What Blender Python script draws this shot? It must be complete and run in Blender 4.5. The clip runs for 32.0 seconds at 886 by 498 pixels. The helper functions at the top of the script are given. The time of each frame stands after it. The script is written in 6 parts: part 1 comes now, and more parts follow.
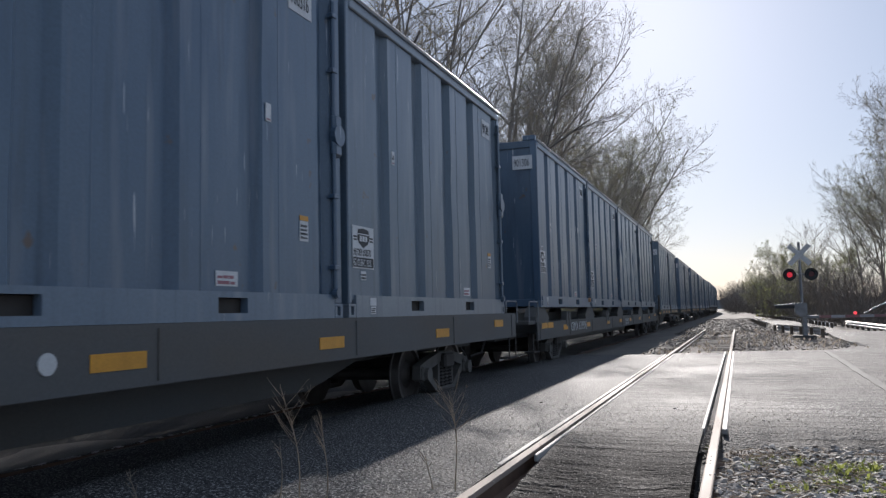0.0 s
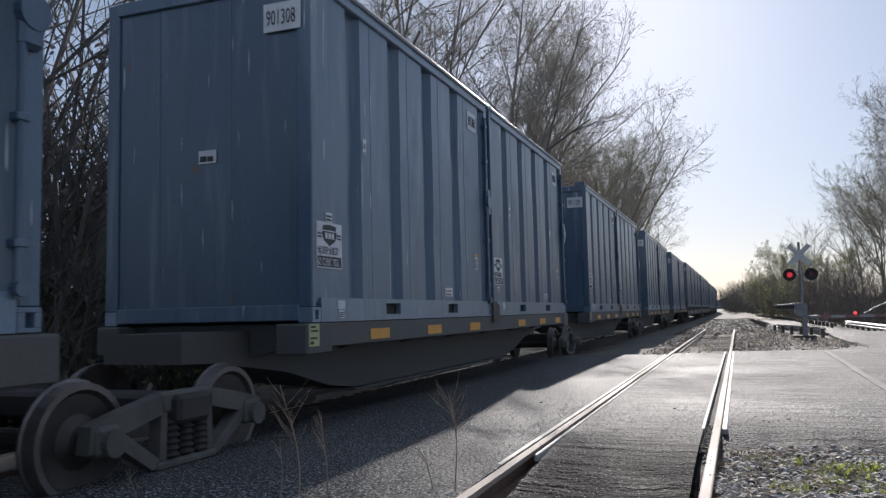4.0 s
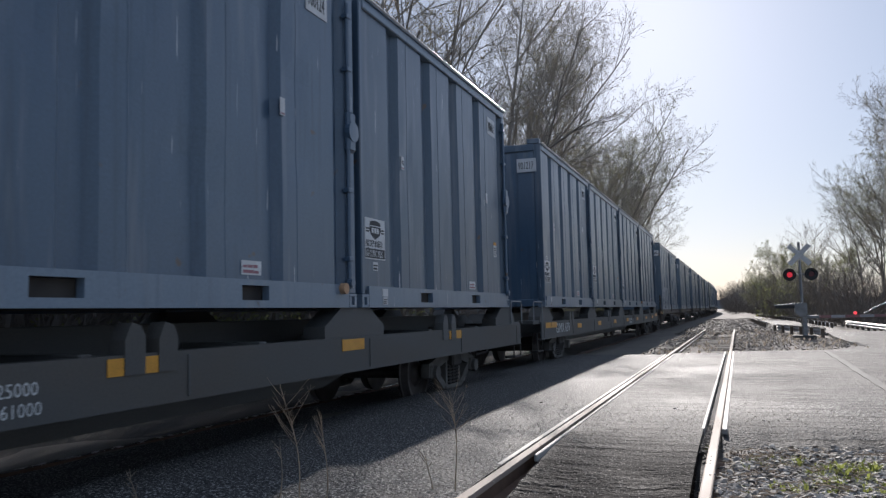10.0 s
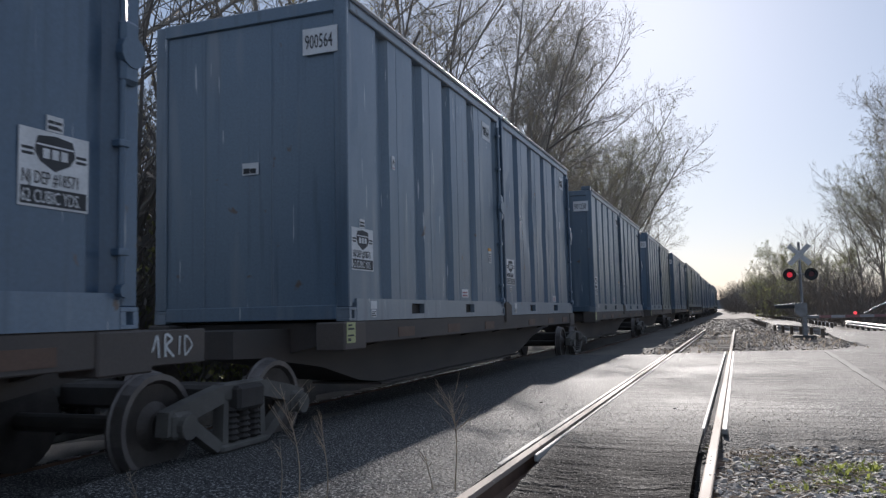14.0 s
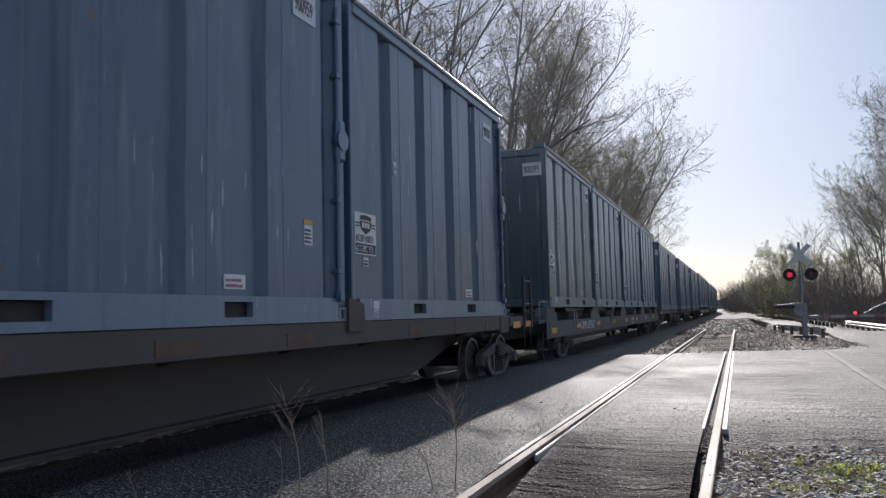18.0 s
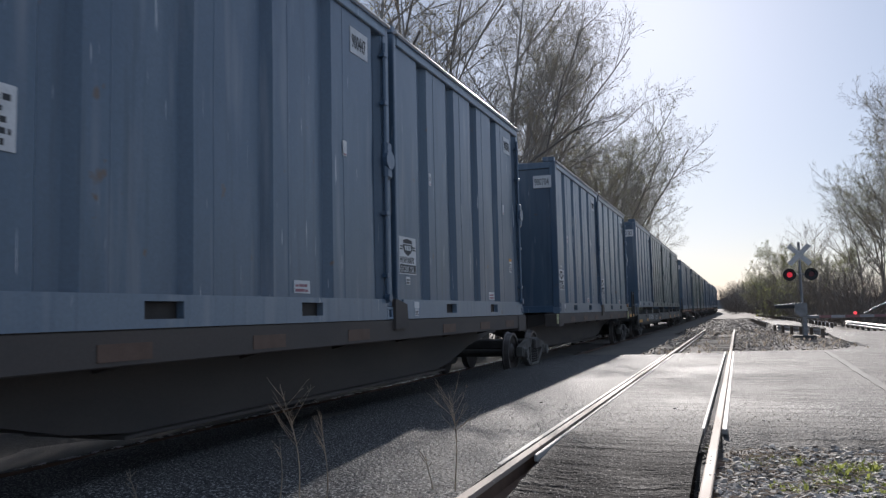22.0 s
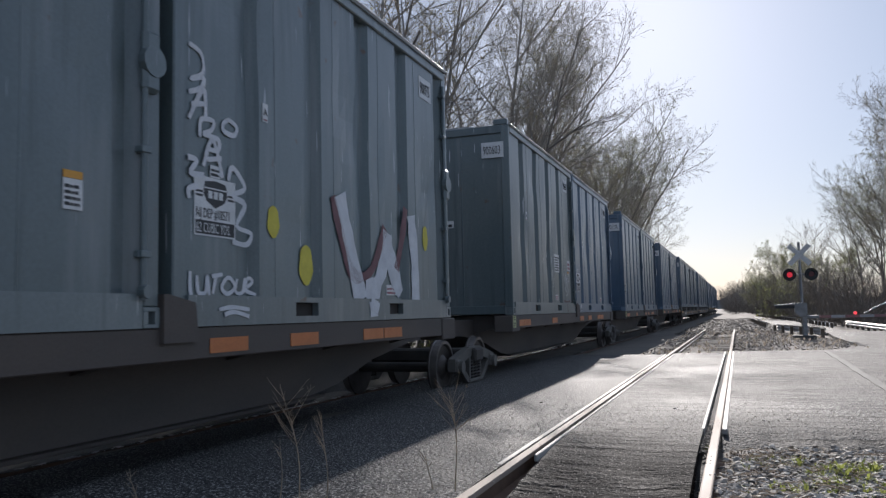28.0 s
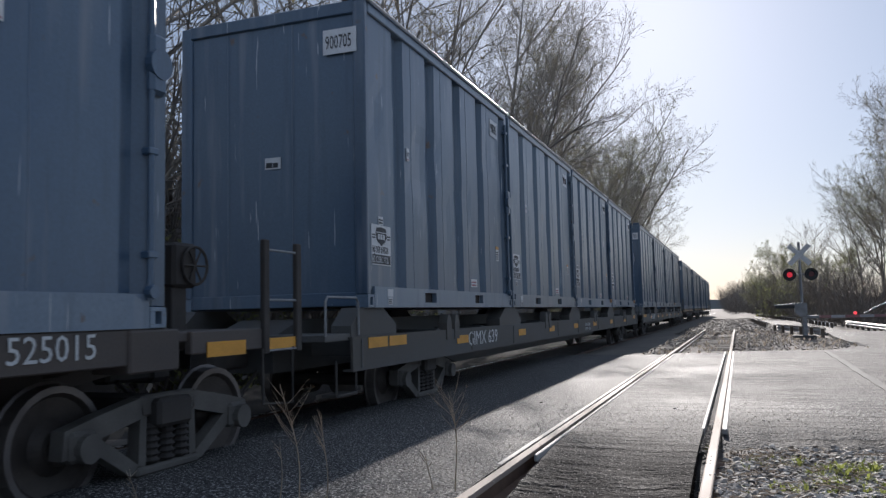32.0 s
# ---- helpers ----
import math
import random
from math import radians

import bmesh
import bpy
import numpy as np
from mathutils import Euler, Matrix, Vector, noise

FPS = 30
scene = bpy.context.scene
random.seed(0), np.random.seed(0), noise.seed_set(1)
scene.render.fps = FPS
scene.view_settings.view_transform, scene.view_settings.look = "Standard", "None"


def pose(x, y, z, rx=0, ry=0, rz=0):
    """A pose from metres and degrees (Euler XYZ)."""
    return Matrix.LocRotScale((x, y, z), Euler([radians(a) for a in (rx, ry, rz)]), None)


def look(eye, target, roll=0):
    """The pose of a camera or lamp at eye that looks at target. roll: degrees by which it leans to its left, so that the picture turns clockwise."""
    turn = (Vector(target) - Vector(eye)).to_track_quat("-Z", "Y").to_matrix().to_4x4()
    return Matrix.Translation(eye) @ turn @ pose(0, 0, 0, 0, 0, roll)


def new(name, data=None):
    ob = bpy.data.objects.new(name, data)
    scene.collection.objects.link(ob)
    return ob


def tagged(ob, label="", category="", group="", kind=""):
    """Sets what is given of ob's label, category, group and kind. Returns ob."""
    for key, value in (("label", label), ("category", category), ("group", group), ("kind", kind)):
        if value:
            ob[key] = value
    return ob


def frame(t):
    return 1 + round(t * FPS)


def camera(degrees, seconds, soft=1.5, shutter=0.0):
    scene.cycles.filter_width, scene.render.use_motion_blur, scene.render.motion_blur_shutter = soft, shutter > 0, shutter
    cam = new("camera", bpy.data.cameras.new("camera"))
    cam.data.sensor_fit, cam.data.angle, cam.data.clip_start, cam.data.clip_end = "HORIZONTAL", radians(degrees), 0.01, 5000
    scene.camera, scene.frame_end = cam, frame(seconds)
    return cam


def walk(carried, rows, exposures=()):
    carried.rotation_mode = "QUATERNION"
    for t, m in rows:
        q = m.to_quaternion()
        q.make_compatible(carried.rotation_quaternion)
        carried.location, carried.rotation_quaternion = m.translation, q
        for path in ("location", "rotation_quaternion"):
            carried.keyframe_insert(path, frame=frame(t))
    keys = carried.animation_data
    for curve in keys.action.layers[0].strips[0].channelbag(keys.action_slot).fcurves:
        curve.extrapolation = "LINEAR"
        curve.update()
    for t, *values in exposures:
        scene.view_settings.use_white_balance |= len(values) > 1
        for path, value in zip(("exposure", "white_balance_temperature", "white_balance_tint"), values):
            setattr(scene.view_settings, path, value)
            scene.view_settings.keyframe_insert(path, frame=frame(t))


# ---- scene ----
# Scene frame: +y runs along the tracks away from the viewer, x to the right, z = 0 on the near rail heads.
cam = camera(58.59, 32.0, soft=1.35, shutter=0.05)
EYE = Vector((0.0, 0.0, 1.154))
PITCH, YAW, ROLL = radians(4.66), radians(20.367), -1.314
AIM = EYE + Vector((-math.sin(YAW) * math.cos(PITCH), math.cos(YAW) * math.cos(PITCH), math.sin(PITCH)))
VIEW = look(EYE, AIM, ROLL)
walk(cam, [(0, VIEW), (32.0, VIEW)], exposures=[(0, 0.92, 6150, 15), (32.0, 0.92, 6150, 15)])

# ---- light ----
SUN_EL, SUN_AZ = radians(23.5), radians(6.0)      # azimuth counted from +y towards -x
TO_SUN = Vector((-math.sin(SUN_AZ) * math.cos(SUN_EL), math.cos(SUN_AZ) * math.cos(SUN_EL), math.sin(SUN_EL)))
world = bpy.data.worlds.new("sky")
scene.world = world
world.use_nodes = True
wn, wl = world.node_tree.nodes, world.node_tree.links
wn.clear()
sky = wn.new("ShaderNodeTexSky")
sky.sky_type, sky.sun_disc = "NISHITA", False
sky.sun_elevation, sky.sun_rotation = SUN_EL, -SUN_AZ
sky.dust_density, sky.air_density, sky.ozone_density = 0.85, 1.0, 4.0
back = wn.new("ShaderNodeBackground")
back.inputs["Strength"].default_value = 0.02
veil = wn.new("ShaderNodeBackground")             # thin high cloud over the whole sky
veil.inputs["Color"].default_value, veil.inputs["Strength"].default_value = (0.69, 0.83, 1.0, 1.0), 0.182
both = wn.new("ShaderNodeAddShader")
wout = wn.new("ShaderNodeOutputWorld")
wl.new(sky.outputs[0], back.inputs[0])
wl.new(back.outputs[0], both.inputs[0])
wl.new(veil.outputs[0], both.inputs[1])
wl.new(both.outputs[0], wout.inputs[0])
sun = new("sun", bpy.data.lights.new("sun", "SUN"))
sun.data.energy, sun.data.angle, sun.data.color = 3.7, radians(0.53), (1.0, 0.93, 0.82)
sun.matrix_world = look(TO_SUN * 60, (0, 0, 0))


# ---- materials ----
def rgba(c):
    return (c[0], c[1], c[2], 1.0)


def mix_rgb(nt, fac, a, b, mode="MIX"):
    n = nt.nodes.new("ShaderNodeMix")
    n.data_type, n.blend_type = "RGBA", mode
    for sock, v in ((n.inputs[0], fac), (n.inputs[6], a), (n.inputs[7], b)):
        if isinstance(v, bpy.types.NodeSocket):
            nt.links.new(v, sock)
        else:
            sock.default_value = v
    return n.outputs[2]


def ramp(nt, src, lo, hi):
    n = nt.nodes.new("ShaderNodeMapRange")
    n.inputs[1].default_value, n.inputs[2].default_value = lo, hi
    nt.links.new(src, n.inputs[0])
    return n.outputs[0]


def noise_tex(nt, vec, scale, detail=4.0, stretch=None):
    if stretch:
        mp = nt.nodes.new("ShaderNodeMapping")
        mp.inputs["Scale"].default_value = stretch
        nt.links.new(vec, mp.inputs[0])
        vec = mp.outputs[0]
    n = nt.nodes.new("ShaderNodeTexNoise")
    n.inputs["Scale"].default_value, n.inputs["Detail"].default_value = scale, detail
    nt.links.new(vec, n.inputs[0])
    return n.outputs[0]


def surface(name, base, other=None, rough=0.6, metal=0.0, grain=30.0, blotch=2.0, bump=0.2, depth=0.004, vary=0.0, stretch=None,
            speck=None, world_space=False, spec=0.5):
    """A two-scale procedural surface: blotches towards `other`, fine grain, relief and a random shift per object."""
    m = bpy.data.materials.new(name)
    m.use_nodes = True
    nt = m.node_tree
    b = nt.nodes["Principled BSDF"]
    b.inputs["Roughness"].default_value, b.inputs["Metallic"].default_value = rough, metal
    b.inputs["Specular IOR Level"].default_value = spec
    co = nt.nodes.new("ShaderNodeTexCoord").outputs["Object"]
    if world_space:
        co = nt.nodes.new("ShaderNodeNewGeometry").outputs["Position"]
    info = nt.nodes.new("ShaderNodeObjectInfo")
    if not world_space:
        off = nt.nodes.new("ShaderNodeVectorMath")
        off.operation = "MULTIPLY_ADD"
        comb = nt.nodes.new("ShaderNodeCombineXYZ")
        for k in range(3):
            nt.links.new(info.outputs["Random"], comb.inputs[k])
        nt.links.new(comb.outputs[0], off.inputs[0])
        off.inputs[1].default_value = (37.0, 53.0, 71.0)
        nt.links.new(co, off.inputs[2])
        co = off.outputs[0]
    big = noise_tex(nt, co, blotch, 5.0, stretch)
    fine = noise_tex(nt, co, grain, 3.0)
    other = other or tuple(0.6 * c for c in base)
    col = mix_rgb(nt, ramp(nt, big, 0.35, 0.72), rgba(base), rgba(other))
    col = mix_rgb(nt, ramp(nt, fine, 0.3, 0.8), col, mix_rgb(nt, 0.35, col, rgba(tuple(0.45 * c for c in base))))
    if speck:
        col = mix_rgb(nt, ramp(nt, noise_tex(nt, co, speck[1], 2.0, speck[3] if len(speck) > 3 else None), speck[2], speck[2] + 0.06), col, rgba(speck[0]))
    if vary:
        hsv = nt.nodes.new("ShaderNodeHueSaturation")
        mr = nt.nodes.new("ShaderNodeMapRange")
        mr.inputs[3].default_value, mr.inputs[4].default_value = 1.0 - vary, 1.0 + vary
        nt.links.new(info.outputs["Random"], mr.inputs[0])
        nt.links.new(mr.outputs[0], hsv.inputs["Value"])
        nt.links.new(col, hsv.inputs["Color"])
        col = hsv.outputs[0]
    nt.links.new(col, b.inputs["Base Color"])
    rr = nt.nodes.new("ShaderNodeMapRange")
    rr.inputs[3].default_value, rr.inputs[4].default_value = max(0.05, rough - 0.12), min(1.0, rough + 0.15)
    nt.links.new(big, rr.inputs[0])
    nt.links.new(rr.outputs[0], b.inputs["Roughness"])
    if bump:
        bp = nt.nodes.new("ShaderNodeBump")
        bp.inputs["Strength"].default_value, bp.inputs["Distance"].default_value = bump, depth
        nt.links.new(fine, bp.inputs["Height"])
        nt.links.new(bp.outputs[0], b.inputs["Normal"])
    return m


def lucent(m, share):
    """Lets light through thin leaves and stalks."""
    nt = m.node_tree
    b = nt.nodes["Principled BSDF"]
    t = nt.nodes.new("ShaderNodeBsdfTranslucent")
    mx = nt.nodes.new("ShaderNodeMixShader")
    mx.inputs[0].default_value = share
    nt.links.new(b.inputs["Base Color"].links[0].from_socket, t.inputs[0])
    nt.links.new(b.outputs[0], mx.inputs[1])
    nt.links.new(t.outputs[0], mx.inputs[2])
    nt.links.new(mx.outputs[0], nt.nodes["Material Output"].inputs[0])
    return m


def plain(name, base, rough=0.6, metal=0.0, glow=0.0):
    m = surface(name, base, tuple(0.82 * c for c in base), rough, metal, 60.0, 6.0, 0.05)
    if glow:
        b = m.node_tree.nodes["Principled BSDF"]
        b.inputs["Emission Color"].default_value, b.inputs["Emission Strength"].default_value = rgba(base), glow
    return m


def asphalt_material():
    """Worn asphalt: pale stone chips in dark bitumen, darker wear streaks across the road, hairline cracks."""
    m = surface("worn_asphalt", (0.07, 0.069, 0.068), (0.11, 0.108, 0.104), 0.74, 0, 30, 0.55, 0.0, 0.01, 0, None, None, True, 0.16)
    nt = m.node_tree
    b = nt.nodes["Principled BSDF"]
    old = b.inputs["Base Color"].links[0].from_socket
    pos = nt.nodes.new("ShaderNodeNewGeometry").outputs["Position"]
    chips = noise_tex(nt, pos, 30.0, 6.0)
    col = mix_rgb(nt, ramp(nt, chips, 0.52, 0.42), old, (0.03, 0.03, 0.03, 1))
    col = mix_rgb(nt, ramp(nt, noise_tex(nt, pos, 48.0, 2.0), 0.58, 0.63), col, (0.42, 0.41, 0.39, 1))
    dark = noise_tex(nt, pos, 1.0, 7.0, (0.8, 9.0, 1.0))
    gate = noise_tex(nt, pos, 0.35, 2.0)
    mul = nt.nodes.new("ShaderNodeMath")
    mul.operation = "MULTIPLY"
    nt.links.new(ramp(nt, dark, 0.5, 0.56), mul.inputs[0])
    open_side = nt.nodes.new("ShaderNodeSeparateXYZ")
    nt.links.new(pos, open_side.inputs[0])
    some = nt.nodes.new("ShaderNodeMath")
    some.operation = "MULTIPLY"
    nt.links.new(ramp(nt, gate, 0.36, 0.5), some.inputs[0])
    nt.links.new(ramp(nt, open_side.outputs["X"], -2.0, -1.6), some.inputs[1])
    nt.links.new(some.outputs[0], mul.inputs[1])
    col = mix_rgb(nt, mul.outputs[0], col, (0.022, 0.022, 0.022, 1))
    # darker and duller towards the ragged near edge of the road, blotched
    sep = nt.nodes.new("ShaderNodeSeparateXYZ")
    nt.links.new(pos, sep.inputs[0])
    apron = nt.nodes.new("ShaderNodeMath")
    apron.operation = "MULTIPLY"
    for k, axis, lo, hi, v0, v1 in ((0, "Y", 6.4, 9.6, 1.0, 0.0), (1, "X", -1.8, -1.5, 0.0, 1.0)):
        mr = nt.nodes.new("ShaderNodeMapRange")
        mr.inputs[1].default_value, mr.inputs[2].default_value, mr.inputs[3].default_value, mr.inputs[4].default_value = lo, hi, v0, v1
        nt.links.new(sep.outputs[axis], mr.inputs[0])
        nt.links.new(mr.outputs[0], apron.inputs[k])
    edge_dark = nt.nodes.new("ShaderNodeMath")
    edge_dark.operation = "MULTIPLY"
    nt.links.new(apron.outputs[0], edge_dark.inputs[0])
    nt.links.new(ramp(nt, noise_tex(nt, pos, 2.2, 6.0, (0.6, 2.5, 1.0)), 0.14, 0.4), edge_dark.inputs[1])
    col = mix_rgb(nt, edge_dark.outputs[0], col, (0.014, 0.014, 0.015, 1))
    col = mix_rgb(nt, ramp(nt, noise_tex(nt, pos, 70.0, 1.0), 0.66, 0.7), col, (0.3, 0.29, 0.28, 1))
    shine = nt.nodes.new("ShaderNodeMapRange")
    shine.inputs[3].default_value, shine.inputs[4].default_value = 0.16, 0.02
    nt.links.new(edge_dark.outputs[0], shine.inputs[0])
    nt.links.new(shine.outputs[0], b.inputs["Specular IOR Level"])
    vo = nt.nodes.new("ShaderNodeTexVoronoi")
    vo.feature = "DISTANCE_TO_EDGE"
    vo.inputs["Scale"].default_value = 0.5
    warp = nt.nodes.new("ShaderNodeVectorMath")
    warp.operation = "MULTIPLY_ADD"
    nz = nt.nodes.new("ShaderNodeTexNoise")
    nz.inputs["Scale"].default_value, nz.inputs["Detail"].default_value = 2.0, 6.0
    nt.links.new(pos, nz.inputs[0])
    nt.links.new(nz.outputs["Color"], warp.inputs[0])
    warp.inputs[1].default_value = (0.9, 0.9, 0.0)
    nt.links.new(pos, warp.inputs[2])
    nt.links.new(warp.outputs[0], vo.inputs["Vector"])
    crack = nt.nodes.new("ShaderNodeMapRange")
    crack.inputs[1].default_value, crack.inputs[2].default_value, crack.inputs[3].default_value, crack.inputs[4].default_value = 0.002, 0.012, 0.8, 0.0
    nt.links.new(vo.outputs["Distance"], crack.inputs[0])
    part_of = nt.nodes.new("ShaderNodeMath")
    part_of.operation = "MULTIPLY"
    nt.links.new(crack.outputs[0], part_of.inputs[0])
    nt.links.new(ramp(nt, noise_tex(nt, pos, 0.8, 2.0), 0.45, 0.6), part_of.inputs[1])
    col = mix_rgb(nt, part_of.outputs[0], col, (0.02, 0.02, 0.02, 1))
    nt.links.new(col, b.inputs["Base Color"])
    rough = nt.nodes.new("ShaderNodeBump")
    rough.inputs["Strength"].default_value, rough.inputs["Distance"].default_value = 1.0, 0.022
    nt.links.new(chips, rough.inputs["Height"])
    worn = nt.nodes.new("ShaderNodeBump")
    worn.inputs["Strength"].default_value, worn.inputs["Distance"].default_value = 0.7, -0.012
    nt.links.new(mul.outputs[0], worn.inputs["Height"])
    nt.links.new(worn.outputs[0], rough.inputs["Normal"])
    nt.links.new(rough.outputs[0], b.inputs["Normal"])
    return m


def container_paint(name, base, worn, seed):
    """Semi-gloss container paint: faded blotches, rain streaks, pale scuffs, rust spots and buckled sheet."""
    m = surface(name, base, worn, 0.34, 0.0, 40, 0.9, 0.0, 0.004, 0.14, (1, 1, 0.35), None, False, 0.55)
    nt = m.node_tree
    b = nt.nodes["Principled BSDF"]
    col = b.inputs["Base Color"].links[0].from_socket
    co = nt.nodes.new("ShaderNodeTexCoord").outputs["Object"]
    info = nt.nodes.new("ShaderNodeObjectInfo")
    comb = nt.nodes.new("ShaderNodeCombineXYZ")
    for k in range(3):
        nt.links.new(info.outputs["Random"], comb.inputs[k])
    off = nt.nodes.new("ShaderNodeVectorMath")
    off.operation = "MULTIPLY_ADD"
    off.inputs[1].default_value = (91.0 + seed, 47.0, 63.0)
    nt.links.new(comb.outputs[0], off.inputs[0])
    nt.links.new(co, off.inputs[2])
    co = off.outputs[0]
    dark = tuple(0.5 * c for c in base)
    pale = tuple(0.6 * c + 0.15 for c in base)
    col = mix_rgb(nt, ramp(nt, noise_tex(nt, co, 9.0, 4.0, (1, 1, 0.05)), 0.56, 0.9), col, rgba(dark))
    col = mix_rgb(nt, ramp(nt, noise_tex(nt, co, 5.0, 5.0, (1, 1, 0.09)), 0.55, 0.8), col, rgba(pale))
    col = mix_rgb(nt, ramp(nt, noise_tex(nt, co, 26.0, 2.0, (1, 1, 0.05)), 0.715, 0.745), col, rgba((0.5, 0.52, 0.55)))
    col = mix_rgb(nt, ramp(nt, noise_tex(nt, co, 4.0, 6.0), 0.69, 0.74), col, rgba((0.12, 0.08, 0.06)))
    nt.links.new(col, b.inputs["Base Color"])
    bp = nt.nodes.new("ShaderNodeBump")
    bp.inputs["Strength"].default_value, bp.inputs["Distance"].default_value = 0.6, 0.02
    nt.links.new(noise_tex(nt, co, 1.7, 2.0, (1, 1, 0.6)), bp.inputs["Height"])
    nt.links.new(bp.outputs[0], b.inputs["Normal"])
    b.inputs["Coat Weight"].default_value, b.inputs["Coat Roughness"].default_value = 0.5, 0.3
    return m


BLUES = [container_paint("container_blue_paint", (0.055, 0.102, 0.168), (0.09, 0.144, 0.208), 1), container_paint("container_slate_paint", (0.09, 0.14, 0.197), (0.13, 0.182, 0.238), 2),
         container_paint("container_green_grey_paint", (0.09, 0.125, 0.135), (0.135, 0.168, 0.176), 3)]
PALES = [container_paint("pale_blue_paint", (0.135, 0.203, 0.288), (0.195, 0.262, 0.336), 4), container_paint("pale_slate_paint", (0.18, 0.225, 0.275), (0.235, 0.275, 0.315), 5),
         container_paint("pale_green_grey_paint", (0.145, 0.18, 0.19), (0.19, 0.225, 0.23), 6)]
ROOF = surface("lid_steel", (0.4, 0.41, 0.43), (0.28, 0.28, 0.29), 0.5, 0.2, 40, 2, 0.1)
CAR_BLACK = surface("car_black_paint", (0.095, 0.1, 0.102), (0.12, 0.108, 0.093), 0.6, 0.0, 50, 1.8, 0.2, 0.004, 0.15, (1, 0.3, 1))
CAR_BROWN = surface("car_brown_paint", (0.105, 0.085, 0.073), (0.08, 0.072, 0.068), 0.65, 0.0, 50, 1.8, 0.2, 0.004, 0.15, (1, 0.3, 1))
CAST = surface("cast_steel", (0.07, 0.062, 0.055), (0.045, 0.04, 0.038), 0.7, 0.2, 60, 3, 0.3)
DUSTY = surface("dusty_cast_steel", (0.15, 0.14, 0.125), (0.085, 0.078, 0.07), 0.75, 0.1, 60, 3, 0.3)
WHEEL = surface("wheel_steel", (0.1, 0.085, 0.075), (0.06, 0.05, 0.045), 0.55, 0.5, 60, 4, 0.1)
WORN = surface("worn_tread", (0.22, 0.2, 0.19), (0.15, 0.13, 0.12), 0.45, 0.6, 60, 4, 0.05)
TREAD = surface("polished_tread", (0.55, 0.55, 0.56), (0.4, 0.4, 0.4), 0.25, 1.0, 80, 6, 0.03)
YELLOW = plain("yellow_reflector", (0.8, 0.38, 0.04), 0.35)
KNOB = plain("weathered_orange_marker", (0.6, 0.36, 0.2), 0.6)
ORANGE = plain("orange_reflector", (0.62, 0.2, 0.06), 0.4)
PLATE_YELLOW = plain("faded_yellow_plate", (0.52, 0.53, 0.27), 0.6)
FADED = plain("faded_reflector", (0.14, 0.085, 0.06), 0.6)
SPRAY_RED = plain("dull_red_spray_paint", (0.2, 0.09, 0.1), 0.6)
WHITE = plain("white_sticker", (0.78, 0.79, 0.8), 0.45)
CHALK = plain("white_lettering", (0.7, 0.72, 0.72), 0.6)
SPRAY = plain("white_spray_paint", (0.74, 0.76, 0.8), 0.6)
BLACK_INK = plain("black_ink", (0.03, 0.032, 0.036), 0.5)
RED_INK = plain("red_ink", (0.4, 0.17, 0.2), 0.5)
SPRAY_PALE = plain("pale_green_spray_paint", (0.5, 0.55, 0.36), 0.6)
SPRAY_YELLOW = plain("yellow_spray_paint", (0.72, 0.62, 0.08), 0.6)
RAIL_TOP = surface("rail_head_steel", (0.38, 0.31, 0.26), (0.28, 0.215, 0.17), 0.74, 0.0, 60, 3, 0.05, 0.002, 0, (1, 0.1, 1))
RAIL_RUST = surface("rusty_rail", (0.16, 0.09, 0.055), (0.09, 0.055, 0.04), 0.8, 0.1, 50, 4, 0.3)
STRIP = surface("worn_steel_strip", (0.45, 0.42, 0.39), (0.28, 0.25, 0.22), 0.7, 0.0, 50, 3, 0.1, 0.002, 0, (1, 0.15, 1))
# pale shiny colour chosen for the sun's glint along the container tops
GLINT_STEEL = surface("glint_steel", (0.5, 0.49, 0.48), (0.34, 0.31, 0.29), 0.38, 0.8, 50, 3, 0.1, 0.002, 0, (1, 0.15, 1))
TIE = surface("weathered_tie", (0.2, 0.17, 0.14), (0.11, 0.09, 0.075), 0.9, 0, 40, 4, 0.5, 0.006, 0.25, (0.15, 1, 1))
ASPHALT = asphalt_material()
EARTH = surface("gravel_earth", (0.13, 0.115, 0.1), (0.2, 0.18, 0.155), 0.95, 0, 45, 0.8, 0.8, 0.02, 0, None, ((0.3, 0.28, 0.26), 60.0, 0.66), True)
# near-black ground: shade painted behind the train, dark dirt in the flangeways
SHADE_AND_DIRT = surface("shade_and_dirt_dark", (0.045, 0.042, 0.04), (0.028, 0.026, 0.025), 0.95, 0, 30, 1.5, 0.9, 0.02, 0, None, ((0.11, 0.1, 0.09), 45.0, 0.68), True)
STONE = surface("ballast_stone", (0.26, 0.255, 0.25), (0.15, 0.145, 0.14), 0.85, 0, 60, 6, 0.4, 0.004, 0, None, None, True)
def mottle(m, a, b):
    """Gives every loose piece of a joined mesh its own shade between two colours."""
    nt = m.node_tree
    bs = nt.nodes["Principled BSDF"]
    g = nt.nodes.new("ShaderNodeNewGeometry").outputs["Random Per Island"]
    old = bs.inputs["Base Color"].links[0].from_socket
    nt.links.new(mix_rgb(nt, 0.65, old, mix_rgb(nt, g, rgba(a), rgba(b))), bs.inputs["Base Color"])
    return m


